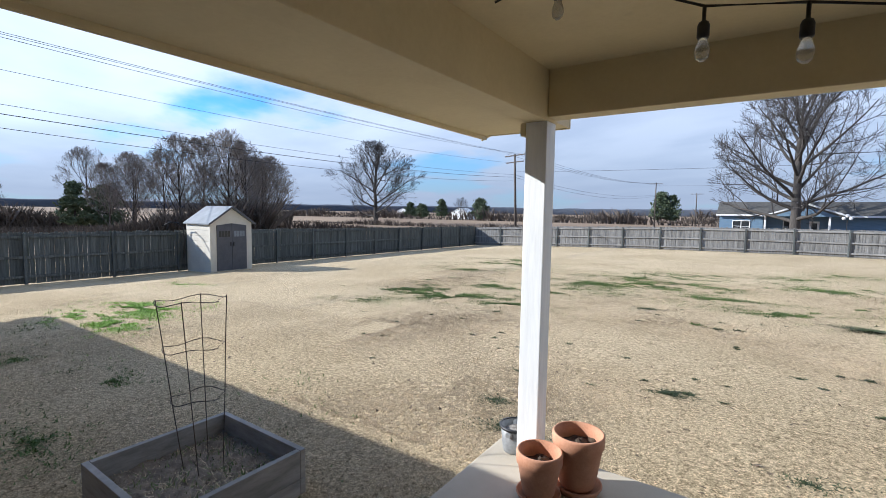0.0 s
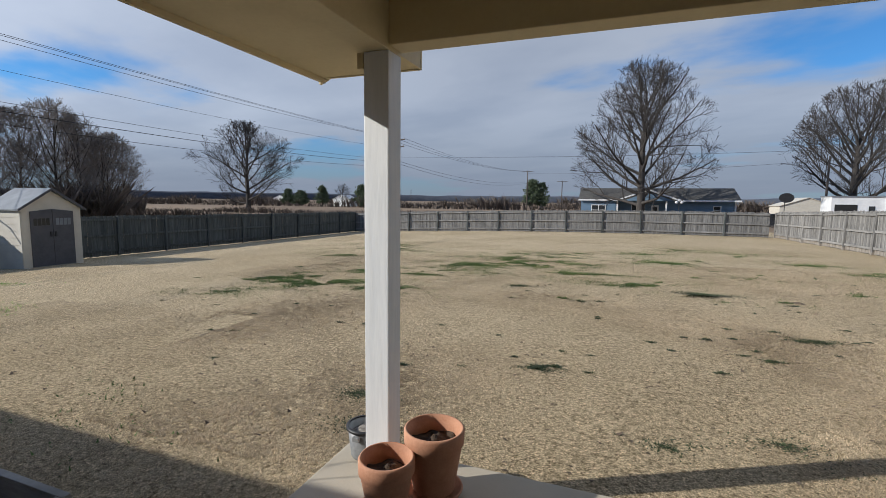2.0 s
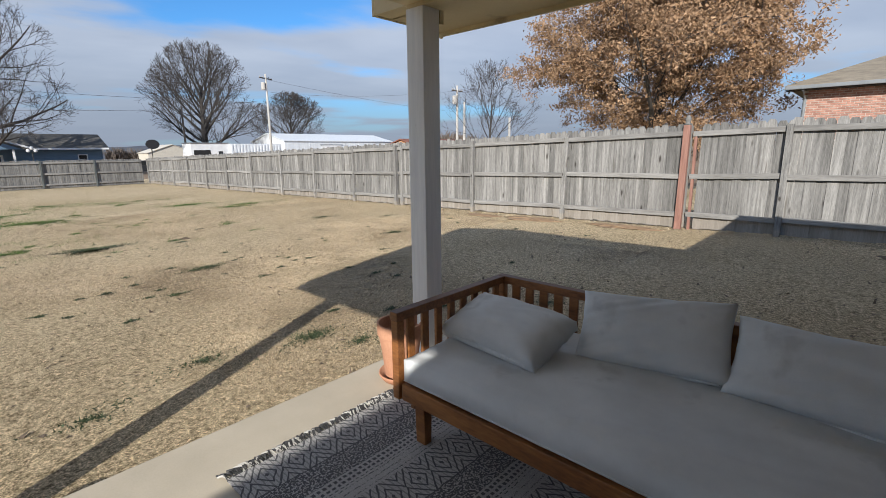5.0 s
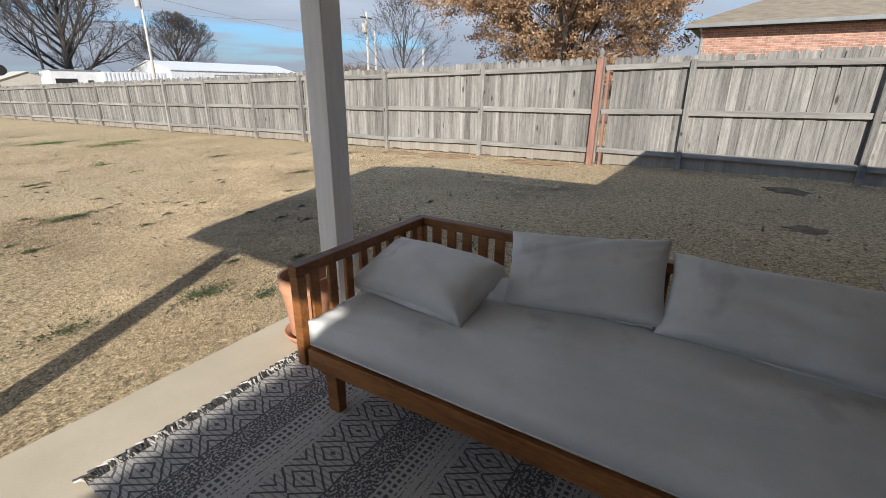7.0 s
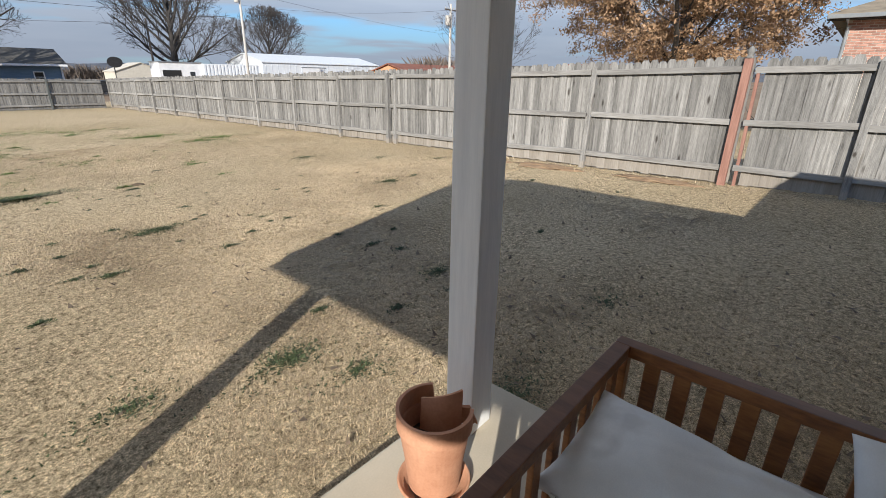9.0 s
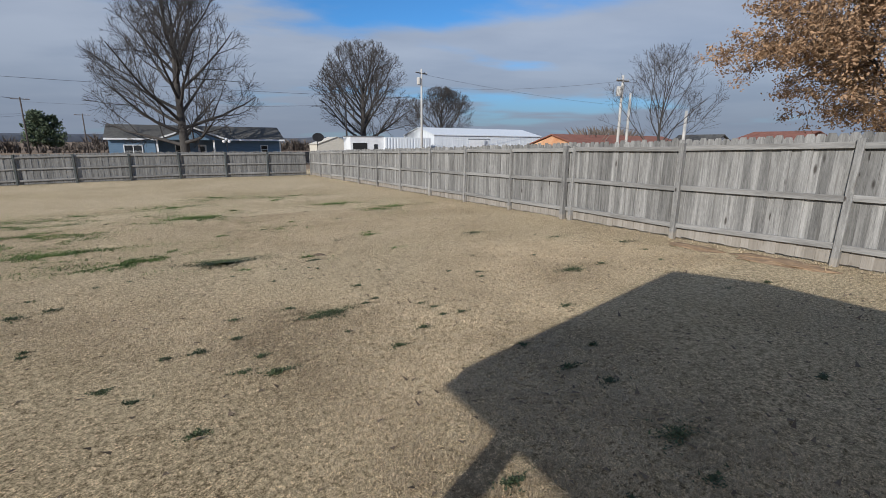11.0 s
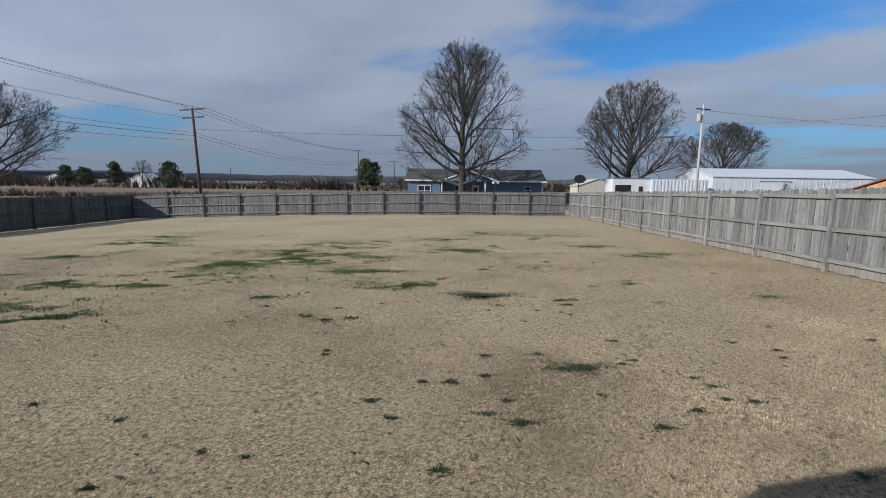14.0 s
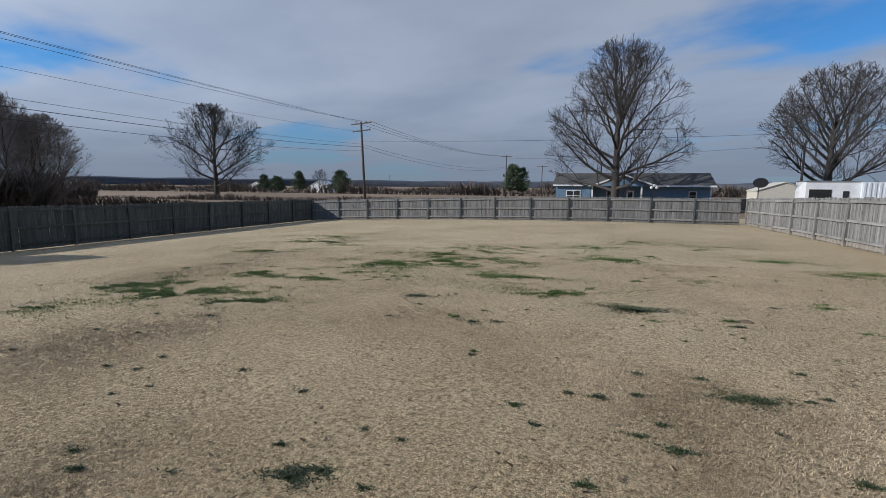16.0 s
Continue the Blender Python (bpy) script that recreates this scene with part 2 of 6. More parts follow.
# Near-black standing for shade: flat panels over openings, and an eave's soffit.
M_DARK = material("deep_shade", (0.010, 0.010, 0.011), (0.022, 0.021, 0.020), 2, rough=0.9, bump=0)
M_RESIN = material("beige_resin", (0.50, 0.46, 0.38), (0.60, 0.56, 0.47), 2, rough=0.65, bump=0.3, fine=40)
M_RESIN_ROOF = material("grey_resin", (0.15, 0.165, 0.18), (0.23, 0.25, 0.265), 2, rough=0.6, bump=0.3, fine=30)
M_RESIN_DOOR = material("slate_resin", (0.055, 0.055, 0.062), (0.095, 0.095, 0.105), 3, rough=0.6, bump=0.2, fine=30)
M_BRICK = material("brick", (0.25, 0.12, 0.09), (0.40, 0.225, 0.175), 5, rough=0.9, bump=0.5, fine=60, vary=0.22)
M_MORTAR = material("mortar", (0.42, 0.38, 0.33), (0.55, 0.50, 0.44), 5, rough=0.95, bump=0.4, fine=80)
M_SIDING = material("house_siding", (0.30, 0.245, 0.20), (0.42, 0.35, 0.29), 1, (1, 1, 5), 0.7, 0.2, 20)
M_CEDAR = material("evergreen", (0.052, 0.076, 0.042), (0.125, 0.155, 0.08), 3, rough=0.9, bump=0)
M_OAKLEAF = island_vary(material("brown_oak_leaf", (0.15, 0.083, 0.04), (0.44, 0.285, 0.165), 1.5, rough=0.75, bump=0), 0.35)
M_BRUSH = island_vary(material("brush", (0.085, 0.068, 0.056), (0.18, 0.145, 0.117), 1, rough=0.95, bump=0), 0.3)
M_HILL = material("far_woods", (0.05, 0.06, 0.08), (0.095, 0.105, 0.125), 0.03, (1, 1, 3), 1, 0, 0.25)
M_FIELD = material("field", (0.13, 0.082, 0.048), (0.27, 0.19, 0.115), 0.02, rough=1, bump=0, fine=0.6)
M_CAR = material("silver_car_paint", (0.42, 0.44, 0.46), (0.50, 0.52, 0.54), 2, rough=0.3, bump=0, metal=0.5)
M_RUBBER = material("tyre_rubber", (0.015, 0.015, 0.015), (0.03, 0.03, 0.03), 9, rough=0.9, bump=0.1)


# ---- mesh helpers ----
def link(name, bm, mat, parent=None, label="", m=None, smooth=False):
    me = bpy.data.meshes.new(name)
    bmesh.ops.recalc_face_normals(bm, faces=bm.faces)
    bm.to_mesh(me)
    bm.free()
    me.materials.append(mat)
    if smooth:
        me.shade_smooth()
    ob = new(name, me)
    if parent is not None:
        ob.parent = parent
    if m is not None:
        ob.matrix_basis = m
    if label:
        ob["label"] = label
    return ob


def part(name, bm, mat, parent, label="", smooth=False):
    return link(name, bm, mat, parent, label, smooth=smooth)


def raw(name, verts, faces, mat, parent=None, smooth=False):
    me = bpy.data.meshes.new(name)
    me.from_pydata(verts, [], faces)
    me.materials.append(mat)
    if smooth:
        me.shade_smooth()
    ob = new(name, me)
    if parent is not None:
        ob.parent = parent
    return ob


def thing(name, label, category, x=0, y=0, z=0, rz=0, group="", kind=""):
    e = new(name)
    e.empty_display_size = 0.2
    e.matrix_basis = pose(x, y, z, 0, 0, rz)
    return tagged(e, label, category, group, kind)


def box(x0, y0, z0, x1, y1, z1, bevel=0.0, bm=None):
    """A box between two corners, its edges rounded by bevel; added to bm where one is given."""
    own = bmesh.new()
    bmesh.ops.create_cube(own, size=1.0, matrix=Matrix.Translation(((x0 + x1) / 2, (y0 + y1) / 2, (z0 + z1) / 2)) @ Matrix.Diagonal((abs(x1 - x0), abs(y1 - y0), abs(z1 - z0), 1)))
    if bevel:
        bmesh.ops.bevel(own, geom=own.edges[:], offset=bevel, segments=2, affect="EDGES", profile=0.6)
    if bm is None:
        return own
    return merge(bm, own)


def merge(bm, other):
    me = bpy.data.meshes.new("tmp")
    other.to_mesh(me)
    other.free()
    bm.from_mesh(me)
    bpy.data.meshes.remove(me)
    return bm


def prism(points, axis, a, b):
    """A polygon (list of 2D points) pushed from a to b along axis x, y or z."""
    bm = bmesh.new()

    def at(p, v):
        return {"x": (v, p[0], p[1]), "y": (p[0], v, p[1]), "z": (p[0], p[1], v)}[axis]
    low = [bm.verts.new(at(p, a)) for p in points]
    high = [bm.verts.new(at(p, b)) for p in points]
    bm.faces.new(low)
    bm.faces.new(high[::-1])
    k = len(points)
    for i in range(k):
        bm.faces.new((low[i], high[i], high[(i + 1) % k], low[(i + 1) % k]))
    return bm


def turned_shape(profile, sides=32):
    """A body of revolution about z; profile: (radius, height), closed where the radius is 0."""
    bm = bmesh.new()
    rings = []
    for r, z in profile:
        if r <= 0:
            rings.append([bm.verts.new((0, 0, z))])
        else:
            rings.append([bm.verts.new((r * math.cos(2 * math.pi * i / sides), r * math.sin(2 * math.pi * i / sides), z)) for i in range(sides)])
    for a, b in zip(rings, rings[1:]):
        for i in range(sides):
            j = (i + 1) % sides
            q = [a[i % len(a)], a[j % len(a)], b[j % len(b)], b[i % len(b)]]
            q = list(dict.fromkeys(q))
            if len(q) > 2:
                bm.faces.new(q)
    return bm


def tube(points, radius, sides=6, bm=None):
    """A round bar along points; radius: one number or one a point."""
    own = bm or bmesh.new()
    rr = radius if isinstance(radius, (list, tuple)) else [radius] * len(points)
    pts = [Vector(p) for p in points]
    rings = []
    for i, p in enumerate(pts):
        d = (pts[min(i + 1, len(pts) - 1)] - pts[max(i - 1, 0)]).normalized()
        u = d.orthogonal().normalized()
        v = d.cross(u)
        rings.append([own.verts.new(p + rr[i] * (math.cos(2 * math.pi * k / sides) * u + math.sin(2 * math.pi * k / sides) * v)) for k in range(sides)])
    for a, b in zip(rings, rings[1:]):
        # match the rings so that the bar does not twist
        s = min(range(sides), key=lambda o: (a[0].co - b[o].co).length)
        for k in range(sides):
            own.faces.new((a[k], a[(k + 1) % sides], b[(k + 1 + s) % sides], b[(k + s) % sides]))
    own.faces.new(rings[0])
    own.faces.new(rings[-1][::-1])
    return own


def ground_z(x, y):
    xx, yy = max(-21.0, min(12.0, x)), max(-3.0, min(33.0, y))
    z = -0.26 + 0.0249 * xx - 0.0118 * yy - 0.00089 * xx * xx - 0.00037 * xx * yy
    far = max(0.0, math.hypot(x - xx, y - yy))
    return z + (-1.15 - z) * min(1.0, far / 30.0)

# ---- ground ----
def steps(a, b, n):
    return [a + (b - a) * i / n for i in range(n + 1)]


gx = [-3000, -1200, -500, -220, -110, -60, -40, -30] + steps(-24, 14, 76) + [20, 30, 45, 70, 120, 220, 500, 1200, 3000]
gy = [-3000, -800, -200, -60, -25, -12] + steps(-6, 36, 84) + [42, 50, 65, 90, 140, 250, 500, 1200, 3000]
gv = [(x, y, ground_z(x, y) + (0.02 * noise.noise((x * 0.35, y * 0.35, 0)) if -24 <= x <= 14 and -6 <= y <= 36 else 0)) for y in gy for x in gx]
gf = [(j * len(gx) + i, j * len(gx) + i + 1, (j + 1) * len(gx) + i + 1, (j + 1) * len(gx) + i) for j in range(len(gy) - 1) for i in range(len(gx) - 1)]


def lawn_material():
    m = bpy.data.materials.new("dormant_lawn")
    m.use_nodes = True
    n, l = m.node_tree.nodes, m.node_tree.links
    b = n["Principled BSDF"]
    b.inputs["Roughness"].default_value = 1.0
    b.inputs["Specular IOR Level"].default_value = 0.1
    c = n.new("ShaderNodeTexCoord")

    def noise_at(scale, detail, rough=0.6, stretch=(1, 1, 1)):
        mp = n.new("ShaderNodeMapping")
        mp.inputs["Scale"].default_value = stretch
        l.new(c.outputs["Object"], mp.inputs[0])
        t = n.new("ShaderNodeTexNoise")
        t.inputs["Scale"].default_value, t.inputs["Detail"].default_value, t.inputs["Roughness"].default_value = scale, detail, rough
        l.new(mp.outputs[0], t.inputs["Vector"])
        return t.outputs["Fac"]

    def ramp(fac, p0, c0, p1, c1):
        r = n.new("ShaderNodeValToRGB")
        r.color_ramp.elements[0].position, r.color_ramp.elements[0].color = p0, (*c0, 1)
        r.color_ramp.elements[1].position, r.color_ramp.elements[1].color = p1, (*c1, 1)
        l.new(fac, r.inputs[0])
        return r.outputs[0]

    def mix(fac, a, d, mode="MIX"):
        x = n.new("ShaderNodeMixRGB")
        x.blend_type = mode
        if isinstance(fac, float):
            x.inputs[0].default_value = fac
        else:
            l.new(fac, x.inputs[0])
        l.new(a, x.inputs[1])
        if isinstance(d, tuple):
            x.inputs[2].default_value = (*d, 1)
        else:
            l.new(d, x.inputs[2])
        return x.outputs[0]
    grain = noise_at(80, 8, 0.85)
    clump = noise_at(27, 9, 0.85)
    clod = noise_at(2.9, 10, 0.84)
    patch = noise_at(0.55, 5, 0.55)
    broad = noise_at(0.16, 3, 0.5, (1, 1.8, 1))
    straw = ramp(grain, 0.43, (0.13, 0.094, 0.053), 0.57, (0.76, 0.615, 0.405))
    straw = mix(ramp(patch, 0.40, (0, 0, 0), 0.68, (0.5, 0.5, 0.5)), straw, (0.56, 0.455, 0.30))
    straw = mix(ramp(broad, 0.42, (0, 0, 0), 0.62, (0.35, 0.35, 0.35)), straw, (0.31, 0.235, 0.135))
    straw = mix(1.0, straw, ramp(clump, 0.40, (0.40, 0.37, 0.32), 0.56, (1.6, 1.6, 1.58)), "MULTIPLY")
    straw = mix(ramp(clod, 0.63, (0, 0, 0), 0.68, (0.75, 0.75, 0.75)), straw, (0.085, 0.07, 0.035))
    l.new(straw, b.inputs["Base Color"])
    bp = n.new("ShaderNodeBump")
    bp.inputs["Strength"].default_value, bp.inputs["Distance"].default_value = 1.0, 0.035
    l.new(clump, bp.inputs["Height"])
    l.new(bp.outputs[0], b.inputs["Normal"])
    return m


M_LAWN = lawn_material()
ground = raw("ground", gv, gf, M_LAWN, smooth=True)
ground.data.materials.append(M_FIELD)
for p in ground.data.polygons:
    cx, cy = p.center.x, p.center.y
    if not (-30 < cx < 30 and -40 < cy < 45):
        p.material_index = 1
tagged(ground, "dormant straw-coloured lawn running out to brown fields", "ground", kind="structure")


# ---- fences ----
def picket_mesh(name, width, height, lean, mat):
    c = width * 0.22
    p = [(-width / 2, 0), (width / 2, 0), (width / 2 + lean, height - c), (width / 2 - c + lean, height), (-width / 2 + c + lean, height), (-width / 2 + lean, height - c)]
    bm = prism(p, "y", -0.009, 0.009)
    bmesh.ops.recalc_face_normals(bm, faces=bm.faces)
    me = bpy.data.meshes.new(name)
    bm.to_mesh(me)
    bm.free()
    me.materials.append(mat)
    return me


def picket_set(mat, width=0.1385):
    return [picket_mesh("picket", width - 0.0008 * (i % 3), 1.0, 0.003 * (i - 2), mat) for i in range(5)]


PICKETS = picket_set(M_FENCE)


def run_of_posts(fence, spots, mat, heights):
    for (x, y), h in zip(spots, heights):
        z = ground_z(x, y)
        b = box(-0.045, -0.045, -0.25, 0.045, 0.045, h + random.uniform(-0.03, 0.03), 0.006)
        o = link("post", b, mat, fence, m=pose(x, y, z, random.uniform(-1.2, 1.2), random.uniform(-1.6, 1.6), random.uniform(-3, 3)))


def rails(fence, a, b, h0, h1, inward, mat):
    """Three rails between two posts on the yard side of the pickets."""
    (ax, ay), (bx, by) = a, b
    za, zb = ground_z(ax, ay), ground_z(bx, by)
    length = math.hypot(bx - ax, by - ay)
    turn = math.degrees(math.atan2(by - ay, bx - ax))
    for f in (0.15, 0.53, 0.93):
        sag = random.uniform(-0.02, 0.02)
        z0, z1 = za + h0 * f + sag, zb + h1 * f - sag
        o = link("rail", box(0.03, -0.02, -0.044, length - 0.03, 0.02, 0.044, 0.005), mat, fence,
                 m=pose(ax + inward[0] * 0.035, ay + inward[1] * 0.035, z0, 0, -math.degrees(math.atan2(z1 - z0, length)), turn))


def pickets_between(a, b, h0, h1, out, rnd):
    (ax, ay), (bx, by) = a, b
    length = math.hypot(bx - ax, by - ay)
    n = max(1, math.ceil(length / 0.1375))
    for i in range(n):
        f = (i + 0.5) / n
        deep = 0.012 + 0.010 * (i % 2)
        x, y = ax + (bx - ax) * f + out[0] * deep, ay + (by - ay) * f + out[1] * deep
        yield x, y, ground_z(x, y) + 0.03 + rnd.uniform(-0.012, 0.012), (h0 + (h1 - h0) * f) * rnd.uniform(0.985, 1.012), math.degrees(math.atan2(by - ay, bx - ax)), rnd.uniform(-0.7, 0.7)


def hang_pickets(fence, a, b, h0, h1, out, meshes, rnd):
    for x, y, z, h, turn, lean in pickets_between(a, b, h0, h1, out, rnd):
        o = new("picket", meshes[rnd.randrange(5)])
        o.parent = fence
        o.matrix_basis = pose(x + rnd.uniform(-0.002, 0.002), y + rnd.uniform(-0.002, 0.002), z, lean * 0.35, lean * 0.15, turn + rnd.uniform(-0.8, 0.8)) @ Matrix.Diagonal((1, 1, h, 1))


rnd = random.Random(3)
FX, BY, LX = 10.4, 31.6, -19.3
right_ys = [31.6, 29.3, 27.1, 24.8, 22.35, 19.95, 17.45, 14.95, 12.62, 10.3, 8.0, 5.37, 2.86, 0.42, -1.0, -3.4, -5.8]
right_h = [1.56, 1.58, 1.6, 1.62, 1.64, 1.66, 1.68, 1.7, 1.72, 1.74, 1.76, 1.78, 1.82, 1.84, 1.84, 1.86, 1.86]
fence_right = thing("privacy_fence", "weathered grey dog-eared cedar picket fence in full sun", "fence")
run_of_posts(fence_right, [(FX - 0.05, y) for i, y in enumerate(right_ys) if i != 13], M_FENCE, [h - 0.02 for i, h in enumerate(right_h) if i != 13])
for i in range(len(right_ys) - 1):
    rails(fence_right, (FX, right_ys[i]), (FX, right_ys[i + 1]), right_h[i], right_h[i + 1], (-1, 0), M_RAIL)
# the doubled post where two stretches meet, and the red-stained gate post with its finial
link("post", box(-0.07, -0.045, -0.2, 0.045, 0.06, 1.72, 0.008), M_FENCE, fence_right, m=pose(FX - 0.06, 8.22, ground_z(FX, 8.22), 0, 0, 0))
gate_post = link("gate_post", box(-0.05, -0.055, -0.2, 0.05, 0.055, 1.86, 0.008), M_REDWOOD, fence_right, "red-stained gate post with a turned finial", m=pose(FX - 0.06, 0.5, ground_z(FX, 0.5), 0, 1.0, 0))
part("finial", merge(turned_shape([(0, 1.86), (0.055, 1.86), (0.06, 1.88), (0.035, 1.9), (0.05, 1.94), (0.052, 1.97), (0.03, 2.01), (0.012, 2.03), (0, 2.035)], 12), bmesh.new()), M_FENCE, gate_post, smooth=True)
link("gate_post", box(-0.03, -0.022, -0.2, 0.03, 0.022, 1.7, 0.006), M_REDWOOD, fence_right, m=pose(FX - 0.02, 0.33, ground_z(FX, 0.33), -0.6, 0, 0))

left_ys = [31.6, 29.2, 26.6, 24.1, 21.5, 19.1, 16.65, 14.15, 11.85, 9.4, 7.0, 4.6, 2.0, -0.4, -2.9, -5.4]
left_h = [1.62 + 0.012 * i for i in range(len(left_ys))]
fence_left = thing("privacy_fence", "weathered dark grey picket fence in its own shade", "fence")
run_of_posts(fence_left, [(LX + 0.05, y) for y in left_ys], M_FENCE_SHADY, left_h)
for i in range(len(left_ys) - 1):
    rails(fence_left, (LX, left_ys[i]), (LX, left_ys[i + 1]), left_h[i], left_h[i + 1], (1, 0), M_FENCE_SHADY)

back_xs = [-19.2 + 2.437 * i for i in range(13)]
fence_back = thing("privacy_fence", "weathered grey picket fence across the end of the yard", "fence")
# the posts' shaded look comes from the darker wood colour
run_of_posts(fence_back, [(x, BY - 0.05) for x in back_xs[1:-1]], M_FENCE_SHADY, [1.52] * 11)
for i in range(12):
    rails(fence_back, (back_xs[i], BY), (back_xs[i + 1], BY), 1.52, 1.52, (0, -1), M_RAIL)


# ---- own house and porch ----
def roof_slab(points, drop):
    """A sloping sheet of roof: its upper corners, and its thickness downwards."""
    bm = bmesh.new()
    a = [bm.verts.new(p) for p in points]
    b = [bm.verts.new((p[0], p[1], p[2] - drop)) for p in points]
    bm.faces.new(a)
    bm.faces.new(b[::-1])
    k = len(a)
    for i in range(k):
        bm.faces.new((a[i], b[i], b[(i + 1) % k], a[(i + 1) % k]))
    return bm


SOF = 2.205
slab = tagged(link("floor", box(-0.22, -4.2, -0.55, 3.62, 0.222, 0.0, 0.012), M_CONCRETE), "pale broom-finished concrete patio slab", "patio", kind="structure")
WX0, WX1, WY = -15.6, 5.95, -2.95
link_wall = tagged(link("wall_north", merge(box(WX0, WY - 0.16, -0.7, -0.05, WY, 2.42), box(3.4, WY - 0.16, -0.7, WX1, WY, 2.42)), M_SIDING), "tan siding of the house wall", "wall", kind="structure")
tagged(link("wall_porch", merge(box(-0.2, -4.36, -0.3, 3.55, -4.2, 2.5), merge(box(-0.2, -4.2, -0.3, -0.05, WY - 0.16, 2.5), box(3.4, -4.2, -0.3, 3.55, WY - 0.16, 2.5))), M_SIDING), "tan siding round the porch", "wall", kind="structure")
tagged(link("wall_west", box(WX0, -11, -0.9, WX0 + 0.16, WY - 0.16, 2.42), M_SIDING), "tan siding of the house wall", "wall", kind="structure")
tagged(link("wall_east", box(WX1 - 0.16, -11, -0.9, WX1, WY - 0.16, 2.42), M_SIDING), "tan siding of the house wall", "wall", kind="structure")
tagged(link("wall_south", box(WX0, -11.16, -0.9, WX1, -11, 2.42), M_SIDING), "tan siding of the house wall", "wall", kind="structure")
ceiling = tagged(link("ceiling", box(0.14, -4.2, 2.48, 3.255, 0.0, 2.53), M_CREAM), "cream-painted porch ceiling", "ceiling", kind="structure")

porch = thing("porch_frame", "cream-painted porch beams with boxed eaves", "porch", kind="structure")
part("front_beam", box(0.142, 0.0, 2.20, 3.253, 0.14, 2.60, 0.006), M_CREAM, porch)
part("side_beam", box(0.0, -2.85, 2.18, 0.14, 0.14, 2.60, 0.006), M_CREAM, porch)
part("side_beam", box(3.255, -2.85, 2.18, 3.395, 0.14, 2.60, 0.006), M_CREAM, porch)
EW, EE, EF = -0.56, 3.9, 0.46
for x0, x1 in ((EW, -0.002), (3.397, EE)):
    part("soffit", box(x0 + 0.02, -2.4, SOF, x1, EF - 0.02, SOF + 0.02), M_CREAM, porch)
for x0, x1 in ((EW, EW + 0.02), (EE - 0.02, EE)):
    part("fascia", box(x0, -2.4, SOF - 0.03, x1, EF, SOF + 0.14, 0.003), M_CREAM, porch)
for x0, x1 in ((EW + 0.02, 0.12), (3.26, EE - 0.02)):
    part("cornice_return", box(x0, EF - 0.02, SOF - 0.005, x1, EF, SOF + 0.16, 0.003), M_CREAM, porch)
part("cornice_end", box(0.10, 0.142, SOF - 0.003, 0.12, EF - 0.022, SOF + 0.16, 0.003), M_CREAM, porch)
part("cornice_end", box(3.26, 0.142, SOF - 0.003, 3.28, EF - 0.022, SOF + 0.16, 0.003), M_CREAM, porch)
part("cornice_soffit", box(0.0, 0.142, SOF + 0.001, 0.10, EF - 0.022, SOF + 0.02), M_CREAM, porch)
part("cornice_soffit", box(3.28, 0.142, SOF + 0.001, 3.395, EF - 0.022, SOF + 0.02), M_CREAM, porch)
part("gable_wall", prism([(0.0, 2.602), (3.35, 2.602), (1.675, 3.2)], "y", 0.02, 0.12), M_CREAM, porch)

RX, RZ, EZ = 1.65, 3.36, SOF + 0.17
porch_roof = thing("porch_roof", "grey asphalt-shingled gable roof over the porch", "roof", kind="structure")
part("roof_slope", roof_slab([(EW - 0.03, EF + 0.03, EZ), (RX, EF + 0.03, RZ), (RX, -6.0, RZ), (EW - 0.03, -2.45, EZ)], 0.05), M_SHINGLE, porch_roof)
part("roof_slope", roof_slab([(RX, EF + 0.03, RZ), (EE + 0.03, EF + 0.03, EZ), (EE + 0.03, -2.45, EZ), (RX, -6.0, RZ)], 0.05), M_SHINGLE, porch_roof)
part("rake_board", prism([(EW - 0.03, EZ - 0.20), (RX, RZ - 0.20), (EE + 0.03, EZ - 0.20), (EE + 0.03, EZ - 0.05), (RX, RZ - 0.05), (EW - 0.03, EZ - 0.05)], "y", EF, EF + 0.025), M_CREAM, porch_roof)

HX0, HX1, HY0, HY1, HR = WX0 - 0.45, WX1 + 0.45, -11.6, -2.52, 4.45
house_roof = thing("house_roof", "grey asphalt-shingled hip roof of the house", "roof", kind="structure")
cy = (HY0 + HY1) / 2
part("roof_slope", roof_slab([(HX0, HY1, EZ), (HX1, HY1, EZ), (HX1 - 4.6, cy, HR), (HX0 + 4.6, cy, HR)], 0.05), M_SHINGLE, house_roof)
part("roof_slope", roof_slab([(HX1, HY0, EZ), (HX0, HY0, EZ), (HX0 + 4.6, cy, HR), (HX1 - 4.6, cy, HR)], 0.05), M_SHINGLE, house_roof)
part("roof_slope", roof_slab([(HX0, HY0, EZ), (HX0, HY1, EZ), (HX0 + 4.6, cy, HR)], 0.05), M_SHINGLE, house_roof)
part("roof_slope", roof_slab([(HX1, HY1, EZ), (HX1, HY0, EZ), (HX1 - 4.6, cy, HR)], 0.05), M_SHINGLE, house_roof)
part("eave_soffit", merge(box(HX0, WY, SOF, -0.56, HY1 - 0.02, SOF + 0.02), box(3.86, WY, SOF, HX1, HY1 - 0.02, SOF + 0.02)), M_CREAM, house_roof)
part("fascia", merge(box(HX0, HY1 - 0.02, SOF - 0.02, -0.58, HY1, EZ - 0.05), box(3.88, HY1 - 0.02, SOF - 0.02, HX1, HY1, EZ - 0.05)), M_CREAM, house_roof)


def porch_post(x):
    p = thing("porch_post", "white-painted square wooden porch post with peeling paint", "post", x, 0.07, 0.0, group="porch posts")
    part("shaft", box(-0.07, -0.07, 0, 0.07, 0.07, 2.18, 0.006), M_PAINT, p)
    return p


